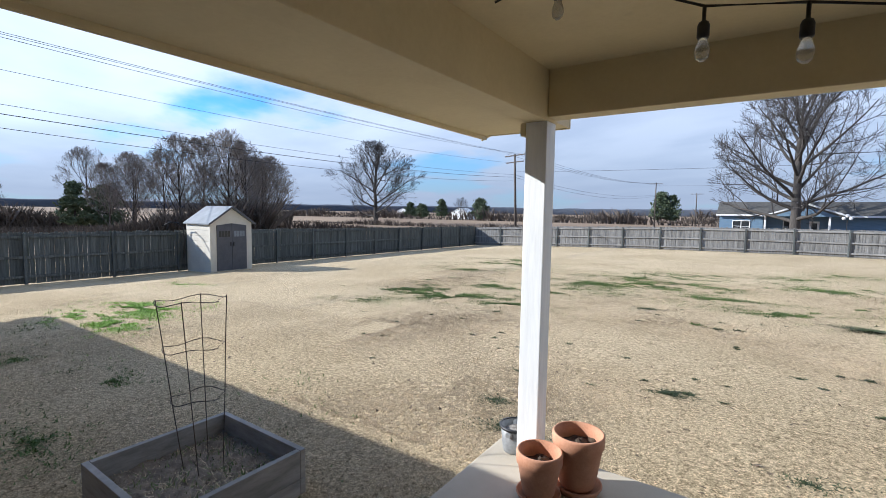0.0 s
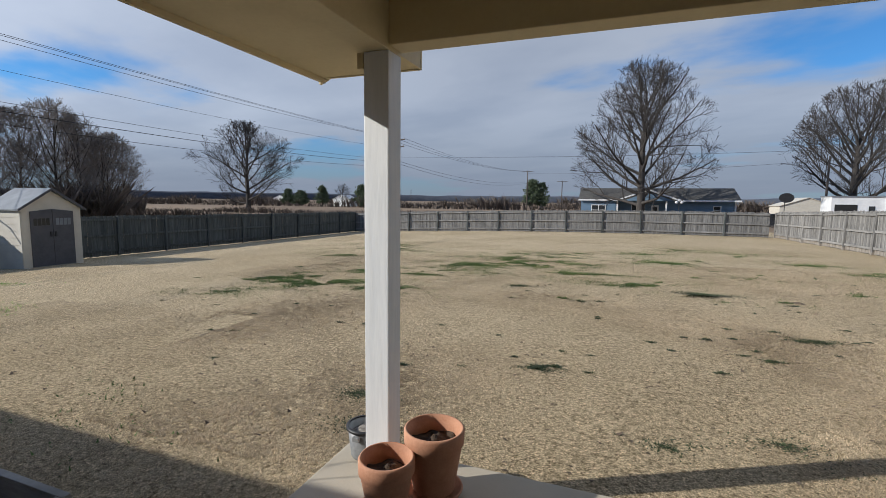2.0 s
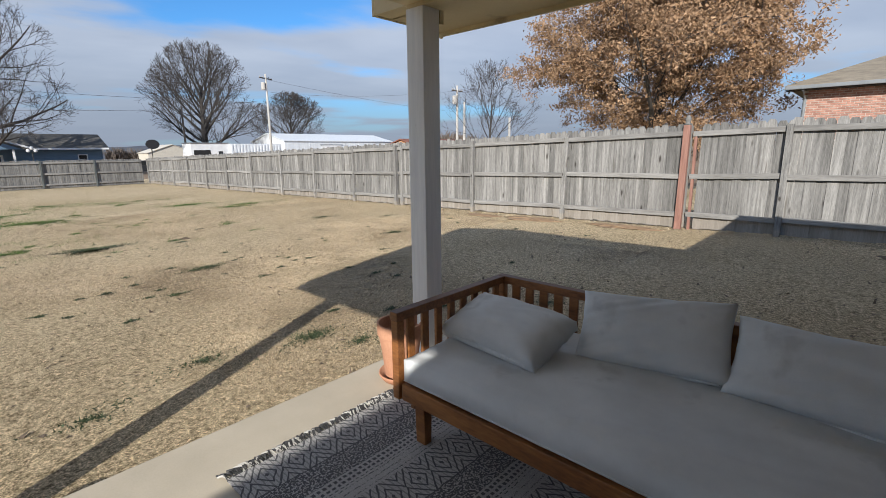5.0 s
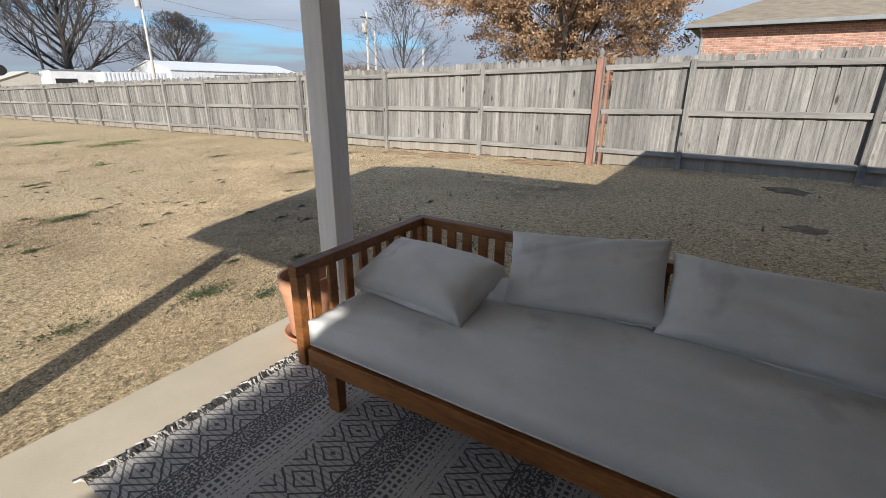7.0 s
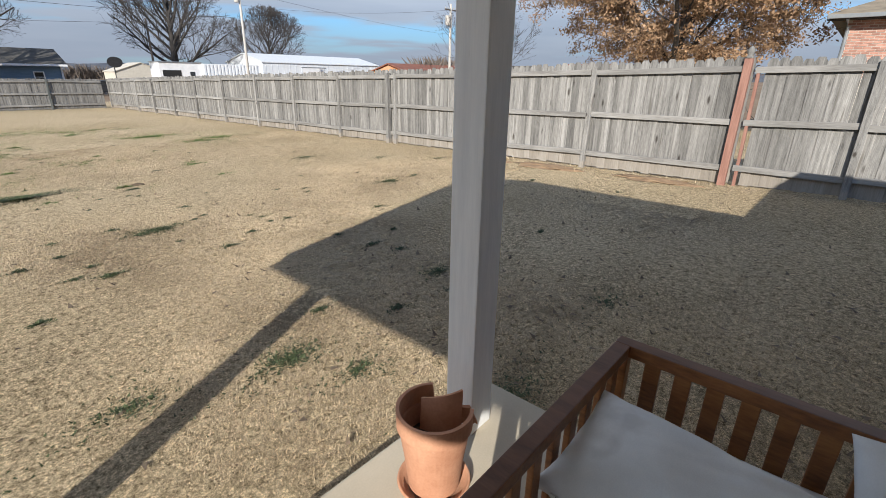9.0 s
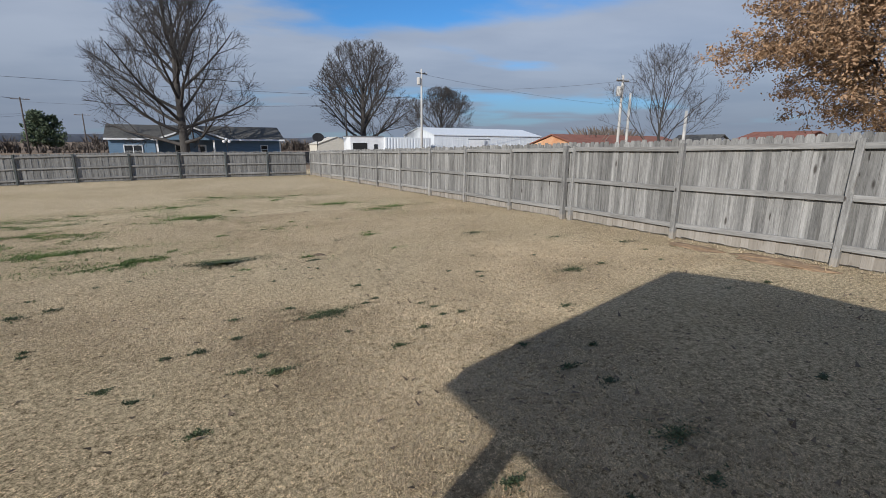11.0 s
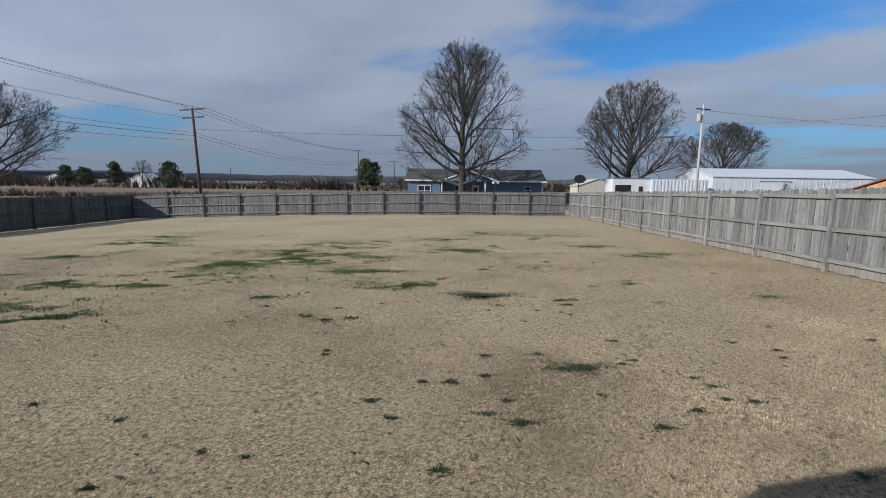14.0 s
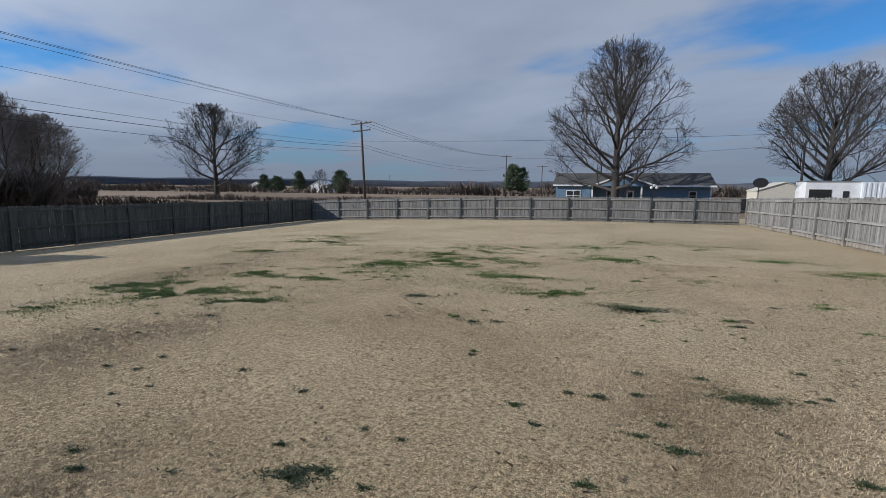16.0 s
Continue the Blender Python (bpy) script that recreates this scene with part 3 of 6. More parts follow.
post_a = porch_post(0.07)
post_b = porch_post(3.325)
part("capital", box(-0.105, -0.075, 2.10, -0.072, 0.075, 2.178, 0.004), M_CREAM, post_a)
part("capital", box(0.072, -0.075, 2.10, 0.105, 0.075, 2.178, 0.004), M_CREAM, post_b)

# ---- trees ----
def grow(rng, height, spread, levels=5, trunk_r=0.3, bare=0.18, upward=0.35, kids=(4, 6), limb_len=0.5, twig_r=0.012, leader=0.8):
    """The limbs of a tree as lists of (points, radii), level by level."""
    limbs = []

    def limb(start, way, length, r0, level):
        n = 4 if level < 2 else (3 if level < 4 else 2)
        pts, rad = [start], [r0]
        p, d = start.copy(), way.normalized()
        for i in range(n):
            wob = Vector((rng.gauss(0, 1), rng.gauss(0, 1), rng.gauss(0, 1))) * (0.08 if level == 0 else 0.11)
            d = (d + wob + Vector((0, 0, upward * (0.12 if level else 0.3)))).normalized()
            p = p + d * length / n
            pts.append(p.copy())
            rad.append(max(twig_r * 0.55, r0 * (1 - 0.80 * (i + 1) / n)))
        limbs.append((level, pts, rad))
        if level >= levels:
            return
        count = rng.randint(*kids) + (8 if level == 0 else 0)
        for k in range(count):
            f = (bare + (1 - bare) * (k + rng.random()) / count) if level == 0 else 0.25 + 0.75 * (k + rng.random()) / count
            f = min(0.98, f)
            i = min(n - 1, int(f * n))
            q = pts[i].lerp(pts[i + 1], f * n - i)
            axis = (pts[i + 1] - pts[i]).normalized()
            side = axis.orthogonal().normalized()
            side.rotate(Matrix.Rotation(k * 2.4 + rng.uniform(-0.5, 0.5), 3, axis))
            ang = radians(rng.uniform(30, 62)) if level else radians(rng.uniform(38, 72) * (1.1 - 0.45 * f))
            way2 = axis * math.cos(ang) + side * math.sin(ang)
            l2 = length * limb_len * rng.uniform(0.75, 1.2) * ((1.25 - 0.65 * f) if level == 0 else 1)
            if level == 0:
                l2 *= spread
            rr = rad[i] + (rad[i + 1] - rad[i]) * (f * n - i)
            limb(q, way2, l2, max(twig_r, rr * (0.60, 0.54, 0.50, 0.5, 0.6)[level]), level + 1)
    limb(Vector((0, 0, 0)), Vector((rng.uniform(-0.04, 0.04), rng.uniform(-0.04, 0.04), 1)), height * leader, trunk_r, 0)
    return limbs


def crown_limbs(rng, height, half, trunk_r, twig_r, bare, lean, counts, leader, peak):
    """The limbs of a shade tree, level by level, each one ending about the crown's outline.
    half: the crown's half width; lean: degrees off the upright of the lowest and the highest limbs; counts: limbs to a trunk, to a limb, and so on."""
    limbs = []

    def edge(p):
        rel = p.z / height
        if rel < 0.34:
            f = max(0.0, 1 - ((0.34 - rel) / 0.30) ** 2) ** 0.5
        elif peak:
            f = max(0.0, 1 - ((rel - 0.34) / 0.67) ** 1.75) ** 0.72
        else:
            f = max(0.0, 1 - ((rel - 0.34) / 0.66) ** 2) ** 0.5
        return half * f * (1 + 0.16 * noise.noise((p.x * 0.28, p.y * 0.28, p.z * 0.28)))

    def reach(p, d):
        """How far it is from p along d to the crown's outline."""
        step, far = height * 0.02, 0.0
        while far < height:
            far += step
            q = p + d * far
            if q.z > height or math.hypot(q.x, q.y) > edge(q):
                break
        return far

    def limb(start, way, length, r0, level, rise):
        n = (9, 6, 4, 3, 2)[level]
        pts, rad = [start], [r0]
        p, d = start.copy(), way.normalized()
        for i in range(n):
            d = (d + Vector((rng.gauss(0, 1), rng.gauss(0, 1), rng.gauss(0, 0.8))) * (0.03, 0.10, 0.14, 0.15, 0.15)[level] + Vector((0, 0, rise / n))).normalized()
            p = p + d * length / n
            pts.append(p.copy())
            rad.append(max(twig_r * 0.6, r0 * (1 - 0.78 * (i + 1) / n)))
        limbs.append((level, pts, rad))
        if level >= len(counts):
            return
        count = max(2, round(counts[level] * rng.uniform(0.8, 1.2)))
        spin = rng.uniform(0, 6.3)
        for k in range(count):
            f = (k + rng.random()) / count
            f = bare + (0.97 - bare) * f if level == 0 else 0.22 + 0.76 * f
            i = min(n - 1, int(f * n))
            q = pts[i].lerp(pts[i + 1], f * n - i)
            axis = (pts[i + 1] - pts[i]).normalized()
            side = axis.orthogonal().normalized()
            side.rotate(Matrix.Rotation(spin + k * 2.4 + rng.uniform(-0.5, 0.5), 3, axis))
            tilt = radians(lean[0] + (lean[1] - lean[0]) * (f - bare) / (1 - bare) + rng.uniform(-9, 9)) if level == 0 else radians(rng.uniform(26, 54))
            way2 = axis * math.cos(tilt) + side * math.sin(tilt)
            if level:
                way2 = (way2 + Vector((0, 0, 0.12))).normalized()
            room = reach(q, way2)
            l2 = room * rng.uniform(0.82, 1.04) if level == 0 else min(room * rng.uniform(0.8, 1.15), length * rng.uniform(0.42, 0.66) * (1.15 - 0.5 * f))
            if l2 < height * 0.012:
                continue
            rr = rad[i] + (rad[i + 1] - rad[i]) * (f * n - i)
            limb(q, way2, l2, max(twig_r, min(rr * 0.8, (trunk_r * 0.38 * (1.1 - 0.45 * f)) if level == 0 else rr * 0.52)), level + 1, rng.uniform(0.1, 0.5) if level < 2 else 0.1)
    limb(Vector((0, 0, 0)), Vector((rng.uniform(-0.03, 0.03), rng.uniform(-0.03, 0.03), 1)), height * leader, trunk_r, 0, 0.2)
    return limbs


def limbs_mesh(limbs, pick, sides_of):
    verts, faces = [], []
    for level, pts, rad in limbs:
        if not pick(level):
            continue
        s = sides_of(level)
        rings = []
        for i, p in enumerate(pts):
            d = (pts[min(i + 1, len(pts) - 1)] - pts[max(i - 1, 0)]).normalized()
            u = d.cross(Vector((0.31, 0.95, 0.05))).normalized()
            v = d.cross(u)
            k = len(verts)
            for j in range(s):
                a = 2 * math.pi * j / s
                verts.append(p + rad[i] * (math.cos(a) * u + math.sin(a) * v))
            rings.append(k)
        for a, b in zip(rings, rings[1:]):
            for j in range(s):
                faces.append((a + j, a + (j + 1) % s, b + (j + 1) % s, b + j))
    return verts, faces


def shade_tree(seed, x, y, z, height, half, label, twig_r, trunk_r, bare=0.1, lean=(68, 26), counts=(26, 8, 7, 5), leader=0.93, peak=False, twigs=None, group=""):
    rng = random.Random(seed)
    tree = thing("bare_tree", label, "tree", x, y, z, group=group)
    limbs = crown_limbs(rng, height, half, trunk_r, twig_r, bare, lean, counts, leader, peak)
    raw("trunk", *limbs_mesh(limbs, lambda v: v <= 1, lambda v: 9 if v == 0 else 6), M_BARK, tree, smooth=True)
    raw("crown", *limbs_mesh(limbs, lambda v: v > 1, lambda v: 4 if v == 2 else 3), twigs or M_TWIG, tree)
    return tree


def leaf_cloud(rng, centres, per, reach, size, squash=0.8):
    verts, faces = [], []
    for c in centres:
        for _ in range(per):
            p = c + Vector((rng.gauss(0, reach), rng.gauss(0, reach), rng.gauss(0, reach * squash)))
            a = Vector((rng.gauss(0, 1), rng.gauss(0, 1), rng.gauss(0, 1))).normalized()
            b = a.orthogonal().normalized()
            b.rotate(Matrix.Rotation(rng.uniform(0, 6.3), 3, a))
            n = a.cross(b)
            s = size * rng.uniform(0.6, 1.3)
            k = len(verts)
            verts += [p - a * s, p + b * s * 0.45 + n * s * 0.15, p + a * s, p - b * s * 0.45 + n * s * 0.15]
            faces += [(k, k + 1, k + 2), (k, k + 2, k + 3)]
    return verts, faces


def leafy_oak(x, y, height, spread):
    rng = random.Random(11)
    tree = thing("oak_tree", "oak keeping its dry brown winter leaves", "tree", x, y, ground_z(x, y) - 0.1)
    limbs = grow(rng, height, spread, levels=4, trunk_r=0.26, bare=0.13, upward=0.12, kids=(4, 5), limb_len=0.52, twig_r=0.012, leader=0.82)
    top = max(p.z for _, pts, _ in limbs for p in pts)
    limbs = [(a, [p * (height / top) for p in pts], rad) for a, pts, rad in limbs]
    raw("trunk", *limbs_mesh(limbs, lambda v: v <= 1, lambda v: 9 if v == 0 else 6), M_BARK, tree, smooth=True)
    raw("branch_work", *limbs_mesh(limbs, lambda v: v > 1, lambda v: 3), M_TWIG, tree)
    ends = [p for level, pts, _ in limbs if level >= 3 for p in pts[1:]]
    ends = [p for p in ends if p.z > 1.9]
    rng.shuffle(ends)
    ends = ends[:1900]
    while len(ends) < 3300:
        d = Vector((rng.gauss(0, 1), rng.gauss(0, 1), rng.gauss(0, 1))).normalized() * rng.uniform(0.35, 1.0) ** 0.5
        p = Vector((d.x * 4.7, d.y * 5.1, 5.9 + d.z * 3.6))
        if noise.noise((p.x * 0.55, p.y * 0.55, p.z * 0.9)) + 0.4 * noise.noise((p.x * 1.6, p.y * 1.6, p.z * 2.2)) > -0.05:
            ends.append(p)
    raw("crown", *leaf_cloud(rng, ends, 50, 0.17, 0.057, 0.55), M_OAKLEAF, tree)
    return tree


def evergreen(seed, x, y, height, width, label, z=None, group=""):
    rng = random.Random(seed)
    tree = thing("evergreen_tree", label, "tree", x, y, ground_z(x, y) - 0.1 if z is None else z, group=group)
    part("trunk", tube([(0, 0, 0), (0.02 * height, 0, height * 0.5), (0, 0, height * 0.93)], [height * 0.025, height * 0.018, 0.02], 6), M_BARK, tree)
    centres = []
    for _ in range(90):
        f = rng.random()
        r = width * 0.5 * (1 - f) ** 0.55 * (0.55 + 0.45 * min(1, f * 5)) * math.sqrt(rng.random())
        a = rng.uniform(0, 6.3)
        centres.append(Vector((r * math.cos(a) * rng.uniform(0.8, 1.2), r * math.sin(a), height * (0.2 + 0.78 * f))))
    raw("crown", *leaf_cloud(rng, centres, 32, width * 0.065, width * 0.055, 0.5), M_CEDAR, tree)
    return tree


shade_tree(6, 3.8, 58, -1.0, 19.4, 8.6, "large bare shade tree beside the blue house", 0.020, 0.54, 0.12, (80, 12), (25, 8, 7, 5), 0.72, True)
shade_tree(8, 28.6, 70, -0.4, 16.8, 8.3, "bare spreading tree with upswept limbs", 0.025, 0.55, 0.08, (74, 18), (22, 8, 7, 5), 0.66)
shade_tree(9, 50.9, 85, -0.2, 12.8, 8.4, "bare rounded tree behind the metal buildings", 0.027, 0.4, 0.10, (64, 22), (20, 8, 7, 5), 0.66)
shade_tree(12, -72.0, 75.5, -1.3, 18.5, 12.4, "bare rounded tree standing alone in the field", 0.027, 0.55, 0.10, (84, 20), (24, 8, 7, 5), 0.8)
shade_tree(14, 38.0, 25.6, -0.5, 9.9, 5.4, "slender bare tree with fanned limbs beyond the fence", 0.012, 0.15, 0.05, (55, 15), (11, 6, 5, 4), 0.6)
shade_tree(17, -90.5, 140, -1.2, 8.4, 3.6, "small bare tree among distant evergreens", 0.03, 0.2, 0.1, (60, 25), (14, 6, 5), 0.8)
leafy_oak(20.5, 4.6, 9.6, 1.5)
wood = [(-62, 17.5, 9.6, 21), (-45, 13.5, 6.6, 40), (-45, 18.0, 8.2, 41), (-46, 27.5, 8.8, 43), (-39, 22.6, 9.0, 45), (-41, 17.5, 9.2, 23), (-40, 21.5, 10.2, 24), (-43, 24.0, 9.8, 25), (-41, 27.4, 7.6, 26), (-58, 7, 7.4, 28), (-52, 31, 8.6, 31), (-39.5, 25.2, 8.2, 34), (-46, 16, 7.0, 35), (-42, 20, 9.4, 46), (-44, 15, 7.6, 22), (-38.5, 24, 7.8, 33)]
kinds = {}
for x, y, h, s in wood:
    if s % 3 not in kinds:
        kinds[s % 3] = (shade_tree(s, x, y, ground_z(x, y) - 0.1, h, h * 0.34, "bare tree in the thicket behind the fence", 0.012, h * 0.014, 0.12, (46, 12), (15, 8, 6, 4), 0.8, twigs=M_TWIG_PALE, group="thicket trees"), h)
    else:
        o, h0 = kinds[s % 3]
        copy_thing(o, pose(x, y, ground_z(x, y) - 0.1, 0, 0, s * 47) @ Matrix.Scale(h / h0, 4))

CONIFERS = [(-114, 140, 6.3, 6), (-108.3, 140, 5.7, 6.5), (-99, 140, 7.5, 6), (-82, 140, 7.7, 8), (-78.8, 135, 4.2, 4.5), (-23.2, 140, 9.4, 6.5), (-20.6, 141, 8.4, 6), (-57, 14.7, 5.4, 3.4), (-57, 17.3, 5.0, 4.6)]
for i, (x, y, h, w) in enumerate(CONIFERS):
    evergreen(40 + i, x, y, h, w, "dark evergreen tree at the edge of the field", group="evergreens")


def brush(seed, spots, n, tall, size, label):
    """Thickets of thin stems along lines of the plan; spots: (x0, y0, x1, y1)."""
    rng = random.Random(seed)
    verts, faces = [], []
    for x0, y0, x1, y1 in spots:
        for _ in range(n):
            f = rng.random()
            x, y = x0 + (x1 - x0) * f + rng.gauss(0, size * 3), y0 + (y1 - y0) * f + rng.gauss(0, size * 3)
            z = ground_z(x, y)
            h = tall * rng.uniform(0.3, 1.0) * max(0.2, 0.5 + 1.1 * noise.noise((x * 0.045, y * 0.045, 3)))
            for _ in range(4):
                dx, dy = rng.gauss(0, 0.28) * h, rng.gauss(0, 0.28) * h
                k = len(verts)
                w = size * rng.uniform(0.5, 1.2)
                a = rng.uniform(0, 3.1)
                verts += [(x - w * math.cos(a), y - w * math.sin(a), z), (x + w * math.cos(a), y + w * math.sin(a), z), (x + dx, y + dy, z + h), (x + dx * 0.4 + w, y + dy * 0.4, z + h * 0.55)]
                faces += [(k, k + 1, k + 2), (k + 1, k + 3, k + 2)]
    return tagged(raw("brush", verts, faces, M_BRUSH), label, "brush", kind="stuff")


brush(61, [(-45, -5, -38, 24), (-60, -20, -48, 30)], 2400, 5.4, 0.03, "leafless brush and saplings behind the fence")
brush(62, [(-320, 240, 60, 260), (60, 260, 320, 200), (-420, 180, -320, 240), (-260, 150, -30, 175), (-30, 175, 90, 160), (-220, 125, 10, 140)], 1000, 5.5, 0.13, "leafless hedgerow across the far fields")
brush(65, [(-70, 0, -62, 26), (-64, 24, -56, 40)], 900, 4.2, 0.06, "tangled brown brush beyond the thicket")
brush(64, [(-95, 62, -25, 66), (-25, 66, 25, 72), (-60, 30, -40, 55)], 700, 2.0, 0.05, "low russet brush in the near field")
brush(63, [(95, 60, 60, 110), (100, 20, 95, 60), (45, 40, 80, 60)], 500, 7.0, 0.22, "leafless trees behind the neighbouring lots")


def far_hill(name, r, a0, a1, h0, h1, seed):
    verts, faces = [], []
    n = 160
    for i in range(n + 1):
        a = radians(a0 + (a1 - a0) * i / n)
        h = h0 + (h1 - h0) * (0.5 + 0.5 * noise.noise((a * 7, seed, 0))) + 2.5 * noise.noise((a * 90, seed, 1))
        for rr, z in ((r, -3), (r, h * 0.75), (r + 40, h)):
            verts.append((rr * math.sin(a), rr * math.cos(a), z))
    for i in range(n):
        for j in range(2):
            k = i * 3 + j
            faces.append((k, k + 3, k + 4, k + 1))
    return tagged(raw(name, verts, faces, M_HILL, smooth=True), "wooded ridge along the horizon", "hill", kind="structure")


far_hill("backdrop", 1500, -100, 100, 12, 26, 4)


# ---- poles and wires ----
def crossarm(pole, z, half, turn, name="crossarm"):
    arm = link(name, box(-half, -0.05, -0.06, half, 0.05, 0.06, 0.01), M_POLE, pole, m=pose(0, 0, z, 0, 0, turn))
    for f in (-0.92, -0.5, 0.5, 0.92):
        part("insulator", turned_shape([(0, 0.06), (0.03, 0.06), (0.045, 0.1), (0.03, 0.13), (0.05, 0.16), (0.03, 0.2), (0, 0.21)], 8), M_POLE_PALE, arm).matrix_basis = pose(f * half, 0, 0)
    return arm


def utility_pole(x, y, top, mat, label, arms=((0.15, 1.2),), turn=0, lean=0, r=0.15, can=False):
    z = ground_z(x, y)
    p = thing("utility_pole", label, "utility pole", x, y, z - 0.1, 0)
    p.matrix_basis = pose(x, y, z - 0.1, 0, lean, 0)
    h = top - z + 0.1
    part("shaft", tube([(0, 0, 0), (0, 0, h * 0.5), (0, 0, h)], [r, r * 0.85, r * 0.68], 10), mat, p, smooth=True)
    for d, half in arms:
        crossarm(p, h - d, half, turn)
    if can:
        part("transformer", turned_shape([(0, 0), (0.22, 0), (0.24, 0.04), (0.24, 0.75), (0.2, 0.82), (0, 0.84)], 14), M_POLE_PALE, p).matrix_basis = pose(-0.36, 0, h - 1.8)
    return p


PX, PY = -23.9, 48.7
utility_pole(PX + 0.2, PY, 8.72, M_POLE, "leaning dark wooden power pole with two crossarms", ((0.15, 1.5), (0.95, 1.3)), turn=-12, lean=-2.4, r=0.17)
utility_pole(PX, -14, 8.72, M_POLE, "dark wooden power pole with two crossarms", ((0.15, 1.25), (0.95, 1.0)))
utility_pole(-19.3, 110, 8.9, M_POLE, "wooden power pole beside the evergreens", ((0.3, 1.3),))
utility_pole(-13.9, 135, 7.6, M_POLE, "distant wooden power pole", ((0.3, 1.5),))
utility_pole(29.3, 52, 10.2, M_POLE_PALE, "pale wooden power pole with a transformer", ((0.5, 1.0),), turn=20, can=True)
utility_pole(24.5, 66, 7.3, M_POLE, "short wooden power pole by the spreading tree", ())
utility_pole(38.0, 29.8, 7.6, M_POLE_PALE, "pale wooden power pole beyond the fence", ((0.5, 0.8),), can=True)
utility_pole(38.3, 29.1, 6.0, M_POLE_PALE, "pale wooden power pole beyond the fence", ())
utility_pole(38, 23.4, 4.2, M_POLE_PALE, "short pale service pole beyond the fence", ())
utility_pole(-63.7, 140, 5.0, M_POLE, "distant slender pole at the field edge", (), r=0.12)


def wire(a, b, sag, r=0.012, label="sagging overhead power line"):
    pts = []
    for i in range(25):
        f = i / 24
        p = Vector(a).lerp(Vector(b), f)
        p.z -= sag * 4 * f * (1 - f)
        pts.append(p)
    o = link("power_line", tube(pts, r, 4), M_WIRE)
    return tagged(o, label, "power line", group="power lines")


for dx, z, sag, r in ((-0.5, 8.75, 0.35, 0.012), (0.0, 8.75, 0.42, 0.012), (0.7, 8.7, 0.85, 0.012), (0.1, 7.6, 0.85, 0.010), (0.1, 6.25, 0.85, 0.012), (0.1, 5.95, 0.95, 0.020), (-0.1, 5.5, 1.05, 0.015)):
    wire((PX + dx, PY, z), (PX + dx, -14, z), sag, r)
for dx, z, sag in ((-1.1, 8.75, 0.9), (0.2, 8.7, 1.0), (1.1, 8.75, 1.1), (0, 6.2, 1.2), (0, 5.9, 1.4)):
    wire((PX + dx, PY, z), (-19.3 + dx, 110, min(z, 8.8)), sag, 0.018)
wire((PX, PY, 6.6), (29.3, 52, 6.9), 0.4, 0.018)
wire((-19.3, 110, 8.2), (29.3, 52, 6.4), 0.7, 0.018)
wire((29.3, 52, 8.2), (38.0, 29.8, 7.1), 0.5, 0.012)
wire((29.3, 52, 9.6), (80, 60, 8.6), 0.6, 0.014)


# ---- buildings beyond the fence ----
def window_part(parent, x0, z0, x1, z1, y, panes=2, rows=2):
    """A white-framed window in a wall that faces -y."""
    w = part("window", box(x0, y - 0.03, z0, x1, y + 0.02, z1), M_GLASS, parent)
    t = 0.09
    bm = bmesh.new()
    for a in ((x0 - t, z0 - t, x1 + t, z0), (x0 - t, z1, x1 + t, z1 + t), (x0 - t, z0, x0, z1), (x1, z0, x1 + t, z1)):
        box(a[0], y - 0.07, a[1], a[2], y + 0.01, a[3], bm=bm)
    for i in range(1, panes):
        x = x0 + (x1 - x0) * i / panes
        box(x - 0.04, y - 0.06, z0, x + 0.04, y - 0.032, z1, bm=bm)
    for i in range(1, rows):
        z = z0 + (z1 - z0) * i / rows
        box(x0, y - 0.055, z - 0.025, x1, y - 0.032, z + 0.025, bm=bm)
    part("window_frame", bm, M_WHITE, w, "white window frame")
    return w


def gable_roof(parent, x0, x1, y0, y1, eave, ridge, mat, over=0.35, name="roof"):
    """A gable roof with its ridge along x."""
    cy = (y0 + y1) / 2
    t = 0.12
    part(name, prism([(y0 - over, eave), (cy, ridge), (y1 + over, eave), (y1 + over, eave - t), (cy, ridge - t), (y0 - over, eave - t)], "x", x0 - over, x1 + over), mat, parent)


